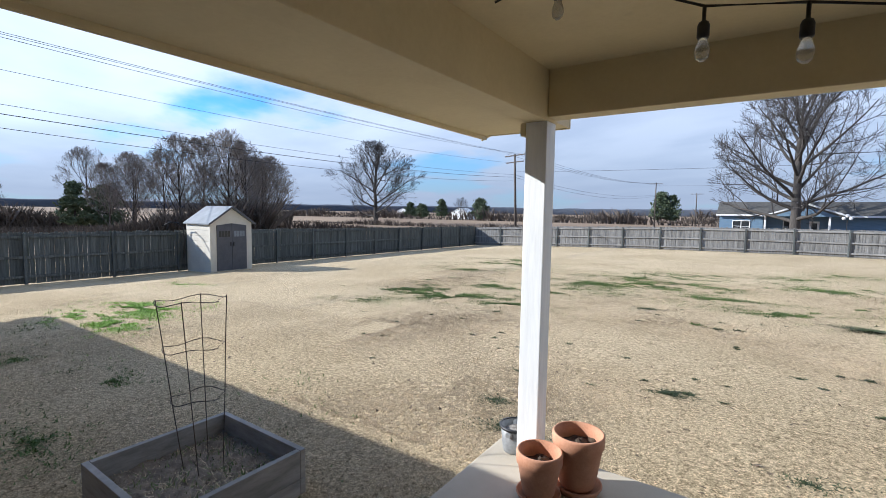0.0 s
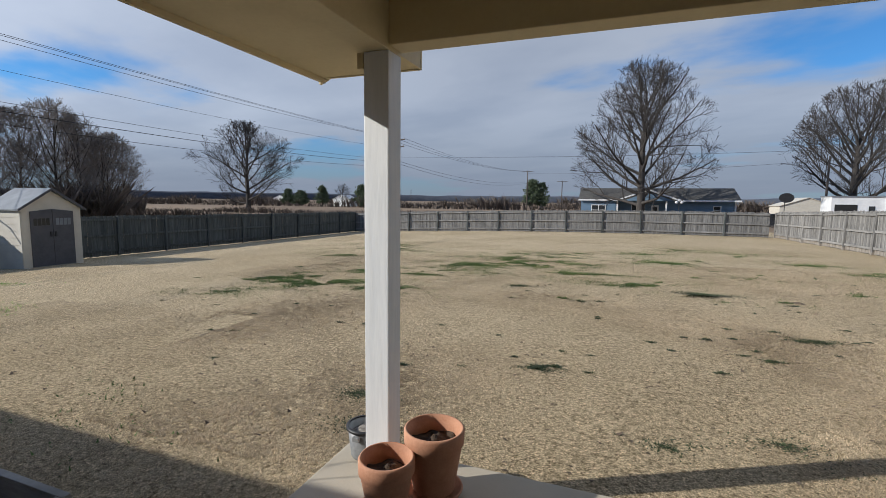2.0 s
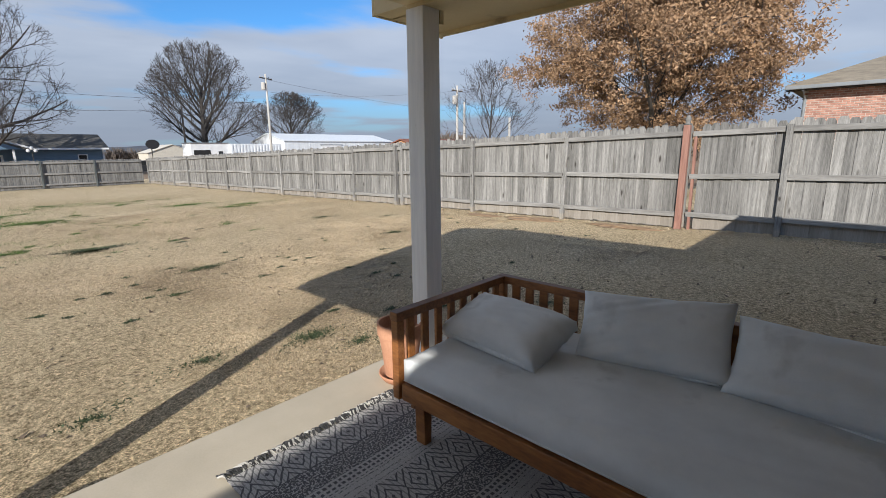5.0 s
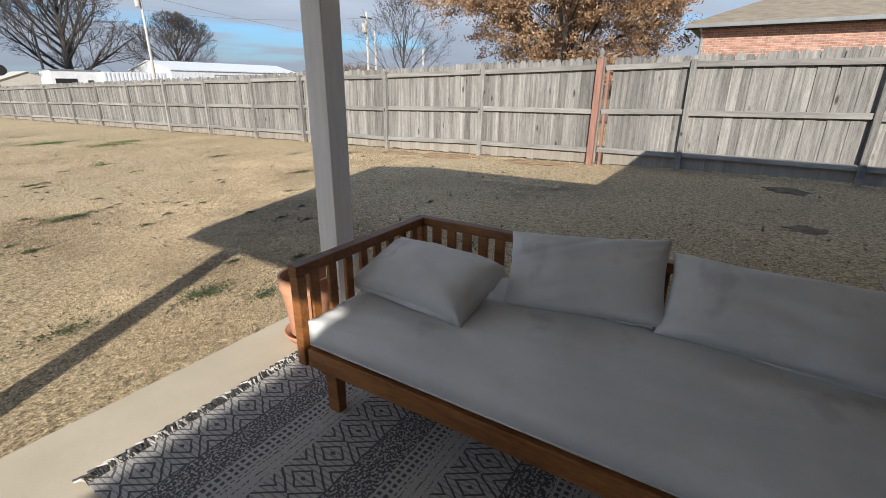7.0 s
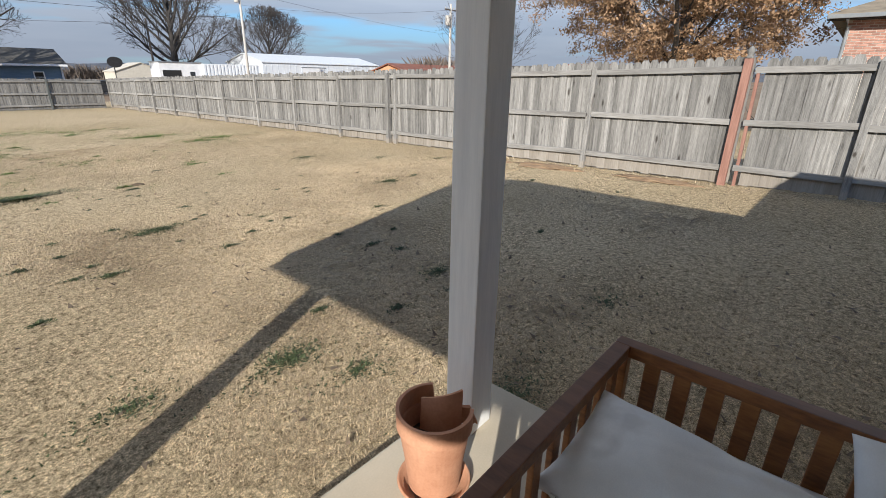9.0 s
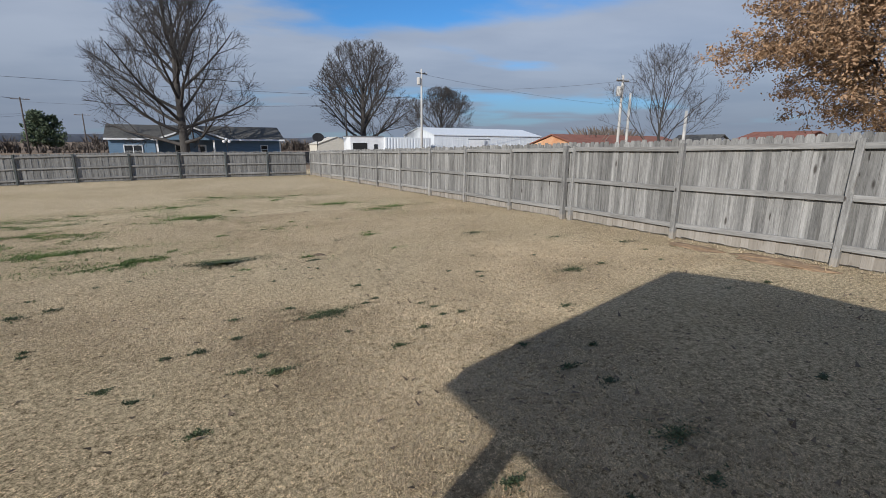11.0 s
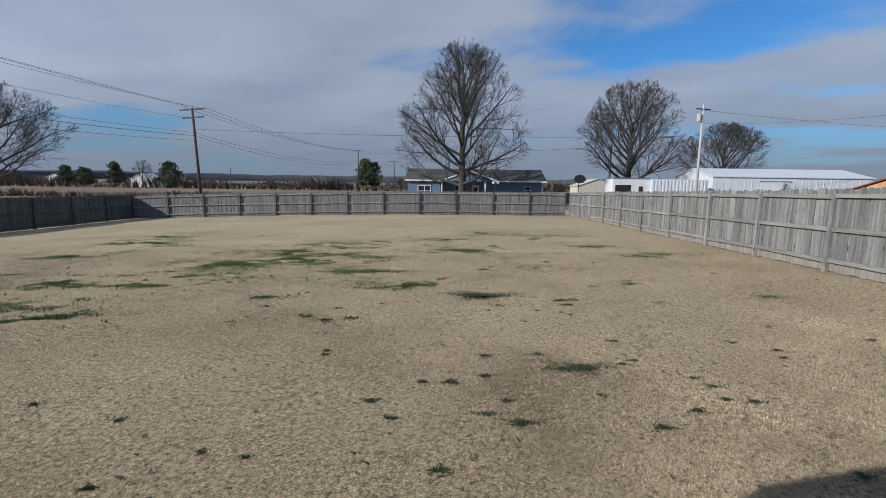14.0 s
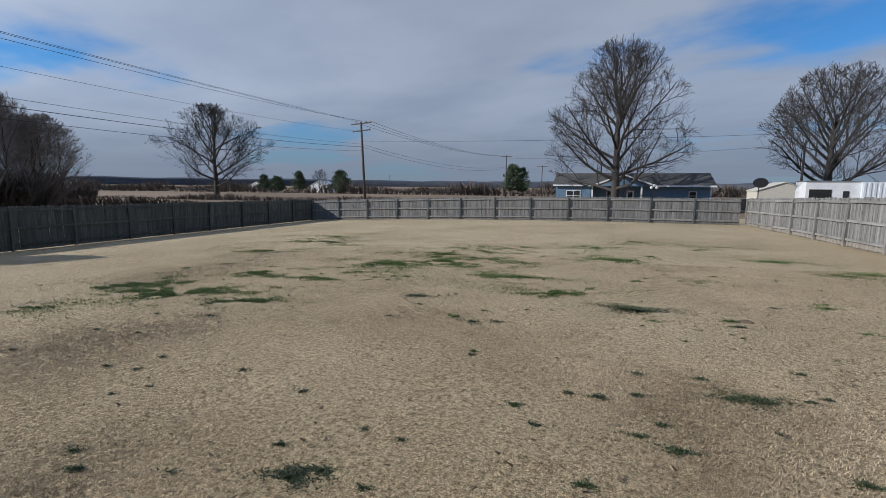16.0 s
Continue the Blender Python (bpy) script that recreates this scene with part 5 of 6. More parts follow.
def daybed():
    x0, x1, y1, y0 = 2.500, 3.36, -0.515, -2.52
    d = thing("daybed", "brown-stained slatted wooden daybed frame", "daybed", 0, 0, 0)
    top = 0.660
    part("side_rail", box(x0 + 0.002, y0, 0.243, x0 + 0.032, y1 - 0.058, 0.322, 0.005), M_STAIN, d)
    part("side_rail", box(x1 - 0.034, y0, 0.243, x1 - 0.004, y1 - 0.06, 0.322, 0.005), M_STAIN, d)
    for y in (y1 - 0.045, y0 + 0.015):
        part("end_rail", box(x0 + 0.06, y, 0.243, x1 - 0.06, y + 0.03, 0.322, 0.005), M_STAIN, d)
    for i in range(11):
        y = y0 + 0.12 + i * 0.18
        part("bed_slat", box(x0 + 0.035, y, 0.302, x1 - 0.036, y + 0.07, 0.3215, 0.003), M_STAIN, d)
    for x in (x0, x1 - 0.042):
        for y in (y1 - 0.042, y0):
            part("corner_post", box(x, y, 0.236, x + 0.042, y + 0.042, top - 0.044, 0.004), M_STAIN, d)
    for y in (y1 - 0.045, y0 - 0.003):
        part("arm_rail", box(x0 - 0.003, y, top - 0.042, x1 - 0.046, y + 0.048, top, 0.004), M_STAIN, d, "dark top rail")
        for i in range(8):
            x = x0 + 0.078 + i * 0.0955
            part("slat", box(x, y + 0.015, 0.324, x + 0.042, y + 0.033, top - 0.044, 0.004), M_STAIN, d)
    part("back_rail", box(x1 - 0.045, y0 - 0.003, top - 0.042, x1 + 0.003, y1 + 0.003, top, 0.004), M_STAIN, d, "dark top rail")
    n = 21
    for i in range(n):
        y = y0 + 0.10 + i * (y1 - y0 - 0.24) / (n - 1)
        part("slat", box(x1 - 0.032, y, 0.324, x1 - 0.014, y + 0.048, top - 0.044, 0.004), M_STAIN, d)
    for y, s in ((y1 - 0.14, -1), (y0 + 0.08, 1)):
        for x in (x0 + 0.06, x1 - 0.12):
            leg = box(x, y, 0.0, x + 0.055, y + 0.06, 0.241, 0.005)
            for v in leg.verts:
                if v.co.z < 0.05:
                    v.co.x += 0.006 if v.co.x < x + 0.03 else -0.006
            part("leg", leg, M_STAIN, d)
            part("bracket", prism([(x - 0.002, 0.241), (x + 0.12, 0.241), (x + 0.10, 0.200), (x + 0.057, 0.178), (x - 0.002, 0.178)], "y", y + 0.062, y + 0.082), M_STAIN, d)
    # rail faces that look up take the darker stain
    for o in d.children:
        if o.name.startswith(("arm_rail", "back_rail")):
            o.data.materials.append(M_STAIN_TOP)
            for p in o.data.polygons:
                p.material_index = 1 if p.normal.z > 0.7 else 0
    return d


daybed()


def soft_box(sx, sy, sz, puff, seed, n=26, pinch=0.06, crease=0.006):
    """A sewn cushion: a grid closed into a soft body, thick in the middle, pinched at the corners."""
    bm = bmesh.new()
    sides = []
    for s in (1, -1):
        g = []
        for j in range(n + 1):
            row = []
            for i in range(n + 1):
                u, v = 2 * i / n - 1, 2 * j / n - 1
                edge = (1 - abs(u) ** 3.2) * (1 - abs(v) ** 3.2)
                inx = 1 - pinch * (1 - abs(v) ** 2) if sx else 1
                iny = 1 - pinch * (1 - abs(u) ** 2)
                h = sz * (puff + (1 - puff) * max(0, edge) ** 0.45) / 2
                h += crease * noise.noise((u * 3.1 + seed, v * 2.2, s * 2.0)) * 2 + crease * noise.noise((u * 7 + v * 4, seed, s)) * (0.5 + abs(u))
                row.append(bm.verts.new((u * sx / 2 * inx, v * sy / 2 * iny, s * h)))
            g.append(row)
        for j in range(n):
            for i in range(n):
                q = (g[j][i], g[j][i + 1], g[j + 1][i + 1], g[j + 1][i])
                bm.faces.new(q if s > 0 else q[::-1])
        sides.append(g)
    ring = [(0, i) for i in range(n)] + [(j, n) for j in range(n)] + [(n, i) for i in range(n, 0, -1)] + [(j, 0) for j in range(n, 0, -1)]
    a, b = sides
    for (j, i), (j2, i2) in zip(ring, ring[1:] + ring[:1]):
        bm.faces.new((a[j][i], b[j][i], b[j2][i2], a[j2][i2]))
    return bm


cush = thing("seat_cushion", "long light grey canvas seat cushion on the daybed", "cushion", 2.915, -1.52, 0.388)
part("cover", soft_box(0.80, 1.885, 0.135, 0.78, 2.0, 56, 0.0, 0.006), M_CLOTH, cush, smooth=True)
for s in (-1,):
    z = s * 0.050
    part("piping", tube([(-0.401, -0.942, z), (0.401, -0.942, z), (0.401, 0.942, z), (-0.401, 0.942, z), (-0.401, -0.942, z)], 0.0032, 6), M_CLOTH, cush, smooth=True)


def pillow(m, sx, sy, sz, seed, label):
    p = thing("throw_pillow", label, "pillow", group="daybed pillows")
    p.matrix_basis = m
    part("cover", soft_box(sx, sy, sz, 0.24, seed, 36, 0.05, 0.006), M_CLOTH, p, smooth=True)
    part("zip_flap", soft_box(sx * 0.06, sy * 0.86, 0.018, 0.6, seed + 3, 8, 0.02, 0.004), M_CLOTH, p).matrix_basis = pose(-sx * 0.485, 0, 0.0, 0, 14, 0)
    return p


# the first lies against the arm, the others stand against the back
pillow(pose(2.945, -0.835, 0.527, 0, -20, -6), 0.33, 0.575, 0.20, 1.0, "plump grey canvas pillow slumped against the slatted arm")
pillow(pose(3.185, -1.42, 0.585, 1, -58, 3) @ Matrix.Rotation(radians(6), 4, "Z"), 0.325, 0.615, 0.17, 5.0, "grey canvas pillow propped against the daybed back")
pillow(pose(3.19, -2.06, 0.58, -1, -57, -2), 0.31, 0.69, 0.18, 9.0, "grey canvas pillow with creased corners propped beside another")


# ---- rug ----
def rug_material():
    m = bpy.data.materials.new("woven_rug")
    m.use_nodes = True
    n, l = m.node_tree.nodes, m.node_tree.links
    b = n["Principled BSDF"]
    b.inputs["Roughness"].default_value = 1.0
    c = n.new("ShaderNodeTexCoord")
    s = n.new("ShaderNodeSeparateXYZ")
    l.new(c.outputs["Object"], s.inputs[0])

    def mth(op, a, d=None, e=None):
        q = n.new("ShaderNodeMath")
        q.operation = op
        for i, v in enumerate((a, d, e)):
            if v is None:
                continue
            if isinstance(v, (int, float)):
                q.inputs[i].default_value = v
            else:
                l.new(v, q.inputs[i])
        return q.outputs[0]

    def inside(v, a, d):
        return mth("MULTIPLY", mth("GREATER_THAN", v, a), mth("LESS_THAN", v, d))
    x, y = s.outputs[0], mth("MULTIPLY", s.outputs[1], -1)
    wob = n.new("ShaderNodeTexNoise")
    wob.inputs["Scale"].default_value = 25
    l.new(c.outputs["Object"], wob.inputs["Vector"])
    w = mth("MULTIPLY", mth("SUBTRACT", wob.outputs["Fac"], 0.5), 0.012)
    x, y = mth("ADD", x, w), mth("ADD", y, w)
    v = mth("MODULO", mth("ADD", y, 4.0), 0.50)
    tu = mth("ABSOLUTE", mth("SUBTRACT", mth("MULTIPLY", mth("MODULO", mth("ADD", x, 4.0), 0.14), 2 / 0.14), 1))
    tv = mth("ABSOLUTE", mth("SUBTRACT", mth("MULTIPLY", v, 2 / 0.20), 1))
    dia = mth("LESS_THAN", mth("MODULO", mth("ADD", tu, tv), 0.5), 0.13)
    ribs = mth("MULTIPLY", mth("LESS_THAN", mth("MODULO", mth("ADD", x, 4.0), 0.021), 0.006), 0.5)
    dia = mth("MULTIPLY", mth("MAXIMUM", dia, ribs), inside(v, 0.0, 0.20))
    sp = n.new("ShaderNodeTexNoise")
    sp.inputs["Scale"].default_value, sp.inputs["Detail"].default_value = 110, 2
    l.new(c.outputs["Object"], sp.inputs["Vector"])
    speck = mth("MULTIPLY", mth("GREATER_THAN", sp.outputs["Fac"], 0.47), inside(v, 0.205, 0.34))
    dots = mth("MULTIPLY", mth("MULTIPLY", mth("LESS_THAN", mth("MODULO", mth("ADD", x, 4.0), 0.026), 0.015), mth("LESS_THAN", mth("MODULO", v, 0.027), 0.015)), inside(v, 0.345, 0.41))
    dash = mth("MULTIPLY", mth("MULTIPLY", mth("GREATER_THAN", sp.outputs["Fac"], 0.52), mth("LESS_THAN", mth("MODULO", v, 0.03), 0.006)), inside(v, 0.415, 0.5))
    lines = inside(mth("MODULO", v, 0.5), 0.200, 0.206)
    dark = mth("MAXIMUM", mth("MAXIMUM", mth("MAXIMUM", dia, speck), mth("MAXIMUM", dots, dash)), lines)
    yarn = n.new("ShaderNodeTexNoise")
    yarn.inputs["Scale"].default_value, yarn.inputs["Detail"].default_value = 260, 3
    l.new(c.outputs["Object"], yarn.inputs["Vector"])
    r1 = n.new("ShaderNodeValToRGB")
    r1.color_ramp.elements[0].position, r1.color_ramp.elements[0].color = 0.3, (0.27, 0.265, 0.26, 1)
    r1.color_ramp.elements[1].position, r1.color_ramp.elements[1].color = 0.7, (0.48, 0.465, 0.445, 1)
    l.new(yarn.outputs["Fac"], r1.inputs[0])
    mx = n.new("ShaderNodeMixRGB")
    l.new(dark, mx.inputs[0])
    l.new(r1.outputs[0], mx.inputs[1])
    mx.inputs[2].default_value = (0.085, 0.085, 0.09, 1)
    l.new(mx.outputs[0], b.inputs["Base Color"])
    bp = n.new("ShaderNodeBump")
    bp.inputs["Strength"].default_value, bp.inputs["Distance"].default_value = 0.6, 0.003
    l.new(mth("ADD", yarn.outputs["Fac"], mth("MULTIPLY", dark, 0.8)), bp.inputs["Height"])
    l.new(bp.outputs[0], b.inputs["Normal"])
    return m


M_RUG = rug_material()
M_YARN_L = material("pale_yarn", (0.36, 0.35, 0.33), (0.58, 0.56, 0.52), 40, rough=1, bump=0.3)
M_YARN_D = material("dark_yarn", (0.025, 0.025, 0.027), (0.07, 0.07, 0.072), 40, rough=1, bump=0.3)
rug = thing("rug", "black and cream woven rug with diamond bands and a fringed edge", "rug", 1.84, -0.19, 0.0)
bm = bmesh.new()
bmesh.ops.create_grid(bm, x_segments=40, y_segments=60, size=0.5, matrix=Matrix.Translation((0.495, -1.2, 0)) @ Matrix.Diagonal((0.99, 2.4, 1, 1)))
for v in bm.verts:
    v.co.z = 0.010 + 0.0025 * noise.noise((v.co.x * 3, v.co.y * 3, 0))
ext = bmesh.ops.extrude_face_region(bm, geom=bm.faces[:])
for g in ext["geom"]:
    if isinstance(g, bmesh.types.BMVert):
        g.co.z = 0.002
part("weave", bm, M_RUG, rug)
rng = random.Random(77)
for name, mat, k in (("fringe", M_YARN_L, 0), ("fringe", M_YARN_D, 1)):
    bm = bmesh.new()
    for i in range(196):
        x = 0.99 * (i + rng.random()) / 196
        if rng.random() < (0.62 if k == 0 else 0.2):
            continue
        a = rng.uniform(-0.8, 0.8)
        ln = rng.uniform(0.03, 0.06)
        tube([(x, -0.005, 0.010), (x + a * ln * 0.4, ln * 0.5, 0.016 + 0.006 * rng.random()), (x + a * ln, ln, 0.007)], [0.004, 0.006, 0.004], 5, bm)
    tagged(part(name, bm, mat, rug), kind="stuff")


# ---- raised bed and tomato cage ----
rb = thing("raised_bed", "weathered wooden raised garden bed with capped boards", "garden bed", 0, 0, 0)
bx0, bx1, by0, by1, bz = -2.17, -1.20, -1.70, -0.748, ground_z(-1.7, -1.2) - 0.02
M_BED = material("grey_board", (0.20, 0.19, 0.175), (0.36, 0.34, 0.31), 4, (1, 1, 5), 0.9, 0.4, 25, vary=0.1)
T = 0.04
for b in ((bx0, by0, bx1, by0 + T), (bx0, by1 - T, bx1, by1), (bx0, by0 + T + 0.002, bx0 + T, by1 - T - 0.002), (bx1 - T, by0 + T + 0.002, bx1, by1 - T - 0.002)):
    part("board", box(b[0], b[1], bz, b[2], b[3], bz + 0.122, 0.004), M_BED, rb)
    part("board", box(b[0], b[1], bz + 0.126, b[2], b[3], 0.014, 0.004), M_BED, rb)
bm = bmesh.new()
bmesh.ops.create_grid(bm, x_segments=40, y_segments=40, size=0.458, matrix=Matrix.Translation(((bx0 + bx1) / 2, (by0 + by1) / 2, 0)))
for v in bm.verts:
    v.co.z = -0.13 + 0.025 * noise.noise((v.co.x * 7, v.co.y * 7, 0)) + 0.015 * noise.noise((v.co.x * 25, v.co.y * 25, 0))
part("soil", bm, material("bed_soil", (0.09, 0.066, 0.045), (0.27, 0.21, 0.15), 14, rough=1, bump=1, fine=90, depth=0.02), rb, "dry soil with weeds", smooth=True)

cage = thing("tomato_cage", "leaning rusty wire tomato cage", "plant support", -1.70, -1.27, -0.16)
cage.matrix_basis = pose(-1.77, -1.14, -0.16, -1, -4, 20)
RINGS = ((0.52, 0.165), (0.86, 0.19), (1.17, 0.215))
for z, r in RINGS:
    part("ring", tube([(r * math.cos(a * math.pi / 12), r * math.sin(a * math.pi / 12), z + 0.012 * math.sin(a)) for a in range(25)], 0.0032, 5), M_STEEL, cage)
for k in range(4):
    a = k * math.pi / 2 + 0.5
    part("leg", tube([(0.12 * math.cos(a), 0.12 * math.sin(a), 0), (0.165 * math.cos(a), 0.165 * math.sin(a), 0.52), (0.19 * math.cos(a), 0.19 * math.sin(a), 0.86), (0.218 * math.cos(a), 0.218 * math.sin(a), 1.19)], 0.0034, 5), M_STEEL, cage)

# ---- string lights ----
M_BULB = bpy.data.materials.new("frosted_bulb_glass")
M_BULB.use_nodes = True
bb = M_BULB.node_tree.nodes["Principled BSDF"]
bb.inputs["Base Color"].default_value = (0.75, 0.75, 0.72, 1)
bb.inputs["Roughness"].default_value = 0.25
bb.inputs["Transmission Weight"].default_value = 0.75
string = thing("string_lights", "unlit black string lights with clear bulbs under the porch ceiling", "string lights", 0, -0.97, 0)
KNOTS = [(0.3, 2.475), (0.57, 2.52), (1.06, 2.285), (1.325, 2.235), (1.57, 2.17), (1.9, 2.2), (2.3, 2.28), (2.7, 2.40), (3.18, 2.47)]
part("cord", tube([(x, 0, z) for x, z in KNOTS], 0.0045, 6), M_BLACK, string, smooth=True)
for i, (x, z) in enumerate(KNOTS[1:-1]):
    dz = z
    s = part("socket", turned_shape([(0, 0), (0.006, 0), (0.006, -0.045), (0.014, -0.05), (0.018, -0.06), (0.0185, -0.095), (0.0165, -0.10), (0, -0.10)], 14), M_BLACK, string, smooth=True)
    s.matrix_basis = pose(x, 0, dz)
    part("bulb", turned_shape([(0, -0.10), (0.013, -0.10), (0.015, -0.112), (0.0215, -0.130), (0.0225, -0.145), (0.018, -0.162), (0.008, -0.171), (0, -0.172)], 18), M_BULB, s, "clear glass bulb", smooth=True)


# ---- weeds, mounds, grass ----
def blades(name, xs, ys, zs, length, width, lift, mat, seed):
    """Many single grass blades, one triangle each, from arrays of places."""
    g = np.random.default_rng(seed)
    n = len(xs)
    a = g.uniform(0, 2 * np.pi, n)
    L = length * g.uniform(0.5, 1.3, n)
    W = width * g.uniform(0.6, 1.3, n)
    up = np.clip(g.normal(lift, 0.25, n), 0.05, 1.0)
    dx, dy = np.cos(a), np.sin(a)
    flat = np.sqrt(1 - np.minimum(up, 0.98) ** 2)
    v = np.empty((n, 3, 3))
    v[:, 0] = np.stack([xs - dy * W, ys + dx * W, zs], 1)
    v[:, 1] = np.stack([xs + dy * W, ys - dx * W, zs], 1)
    v[:, 2] = np.stack([xs + dx * L * flat, ys + dy * L * flat, zs + L * up], 1)
    me = bpy.data.meshes.new(name)
    me.vertices.add(n * 3)
    me.vertices.foreach_set("co", v.reshape(-1))
    me.loops.add(n * 3)
    me.loops.foreach_set("vertex_index", np.arange(n * 3, dtype=np.int32))
    me.polygons.add(n)
    me.polygons.foreach_set("loop_start", np.arange(0, n * 3, 3, dtype=np.int32))
    me.update(calc_edges=True)
    me.materials.append(mat)
    return new(name, me)


def ground_np(x, y):
    return -0.26 + 0.0249 * x - 0.0118 * y - 0.00089 * x * x - 0.00037 * x * y


M_STRAW = island_vary(material("straw_blade", (0.235, 0.172, 0.104), (0.68, 0.548, 0.365), 0.8, rough=0.9, bump=0), 0.48)
M_GREEN = island_vary(material("green_blade", (0.022, 0.036, 0.012), (0.065, 0.085, 0.028), 1.5, rough=0.7, bump=0), 0.35)
M_OLIVE = island_vary(material("olive_blade", (0.05, 0.085, 0.018), (0.135, 0.185, 0.045), 1.5, rough=0.8, bump=0), 0.35)
g = np.random.default_rng(5)

def lattice(x, y, f, seed):
    """Smooth value noise, 0 to 1, of f cells a metre, from arrays of places."""
    u, v = x * f, y * f
    i, j = np.floor(u).astype(np.int64), np.floor(v).astype(np.int64)
    a, b = u - i, v - j
    a, b = a * a * (3 - 2 * a), b * b * (3 - 2 * b)
    table = np.random.default_rng(seed).random(65536)

    def at(p, q):
        return table[((p * 7919) ^ (q * 104729)) & 65535]
    return (at(i, j) * (1 - a) + at(i + 1, j) * a) * (1 - b) + (at(i, j + 1) * (1 - a) + at(i + 1, j + 1) * a) * b


def tufts(x, y):
    """Uneven clumping of the grass at three scales, about -1 to 1."""
    x, y = x + 0.12 * lattice(x, y, 5.0, 4), y + 0.12 * lattice(x, y, 5.0, 5)
    return 2 * (0.45 * lattice(x, y, 54.0, 1) + 0.48 * lattice(x * 0.8 + y * 0.6, y * 0.8 - x * 0.6, 25.0, 2) + 0.07 * lattice(x, y, 2.3, 3)) - 1


AREAS = [(-9.0, -2.6, -4.5, 3.6, 120000, 0.03), (-4.5, -2.6, -0.24, 0.3, 150000, 0.022), (-4.0, 0.22, 8.0, 3.6, 1750000, 0.019), (3.66, -2.8, 10.2, 0.3, 330000, 0.022), (-5, 3.6, 9.5, 7.0, 850000, 0.024), (-9, 7.0, 10, 13.0, 560000, 0.032)]
for i, (x0, y0, x1, y1, n, ln) in enumerate(AREAS):
    x, y = g.uniform(x0, x1, n), g.uniform(y0, y1, n)
    keep = ~((x > -0.24) & (x < 3.64) & (y < 0.235)) & ~((x > -2.3) & (x < -1.18) & (y > -1.82) & (y < -0.72))
    keep &= tufts(x, y) > g.uniform(-0.28, 0.20, n)
    x, y = x[keep], y[keep]
    tagged(blades("grass", x, y, ground_np(x, y) - 0.004, ln, 0.0020 if 0 < i < 4 else 0.0032, 0.5, M_STRAW, 20 + i), "short dormant straw-coloured grass", "grass", kind="stuff")

# weed patches: place, radius, blades
PATCHES = [(2.81, 7.78, 0.40, 2400), (-0.68, 7.72, 0.32, 520), (3.64, 4.76, 0.17, 520), (3.42, 4.72, 0.10, 160), (4.05, 4.85, 0.05, 50), (4.2, 4.95, 0.04, 40), (2.27, 3.09, 0.06, 90), (3.89, 3.62, 0.06, 90), (2.85, 3.68, 0.07, 80), (2.63, 3.81, 0.06, 60), (2.66, 4.55, 0.06, 70), (2.35, 4.41, 0.07, 90), (3.26, 5.13, 0.07, 60),
           (0.52, 2.62, 0.13, 420), (0.68, 2.72, 0.10, 160), (1.02, 2.65, 0.05, 60), (-1.11, 2.40, 0.05, 60), (-0.84, 2.26, 0.04, 50), (-0.17, 3.71, 0.06, 90), (0.68, 6.4, 0.16, 140), (1.01, 6.5, 0.12, 90), (-3.15, 5.6, 0.22, 150), (-2.16, 3.67, 0.05, 40),
           (7.51, 7.81, 0.35, 330), (4.1, 7.2, 0.1, 130), (7.06, 4.67, 0.2, 300), (4.80, 1.57, 0.17, 130), (4.48, 0.97, 0.08, 40), (4.61, 1.23, 0.08, 40), (4.09, 1.34, 0.07, 90), (4.88, 2.55, 0.07, 70), (3.19, 1.36, 0.26, 300), (3.4, 0.95, 0.2, 120), (3.75, 0.15, 0.35, 300),
           (-0.5, 0.9, 0.30, 330), (-0.9, 1.4, 0.25, 200), (5.2, 0.2, 0.4, 110), (1.6, 1.3, 0.22, 120), (2.4, 1.6, 0.3, 120), (5.9, 3.6, 0.10, 60), (8.6, 6.6, 0.3, 140), (9.3, 5.6, 0.25, 120)]
WIDE = [(-6.6, 7.2, 1.01, 840), (-5, 7, 0.81, 630), (-3.3, 6.5, 0.61, 300), (-5.2, 6.7, 0.68, 390), (-4.95, 9, 0.88, 630), (-3.6, 9.2, 0.81, 630), (-2.7, 11.1, 1.01, 630), (-1.6, 11.9, 0.88, 495), (-8.6, 16, 1.35, 630), (-7.5, 15.5, 1.08, 390), (0, 12.6, 0.88, 360), (-0.8, 11.4, 0.81, 300), (2.7, 13.3, 0.77, 286), (1.6, 8.6, 0.66, 286),
        (0.4, 9.9, 0.94, 345), (2.3, 16.1, 0.99, 187), (0, 15.5, 1.22, 285), (1.4, 14.3, 0.77, 165), (-8.1, 12.8, 1.08, 390), (-1.4, 14.6, 1.22, 330), (6.2, 17.5, 1.10, 121), (7.2, 12.4, 0.77, 132), (8, 12.8, 0.77, 121), (6.6, 14.3, 0.88, 121), (-2, 13.2, 1.08, 330), (-9.2, 18, 1.35, 390), (-6.65, 5.25, 0.68, 135), (4.5, 10.5, 0.77, 99), (-6.9, -1.0, 0.9, 70), (-8.9, -0.3, 0.9, 70), (-4.8, -0.6, 0.8, 60), (-3.6, -1.6, 0.7, 60), (-3.2, 0.3, 0.7, 40), (3.5, 18.5, 1.32, 143)]
FRESH = [(-10.2, 1.75, 0.6, 900), (-10.1, 0.7, 0.5, 380), (-8.5, 0.75, 0.6, 520), (-9.3, 1.9, 0.5, 380), (-13.5, 4.5, 0.7, 90)]
M_FRESH = island_vary(material("fresh_green_blade", (0.17, 0.29, 0.04), (0.33, 0.50, 0.085), 1.5, rough=0.7, bump=0), 0.3)
rng = random.Random(15)
for _ in range(26):
    PATCHES.append((rng.uniform(0.5, 5.0), rng.uniform(3.0, 7.5), rng.uniform(0.02, 0.07), rng.randint(30, 90)))
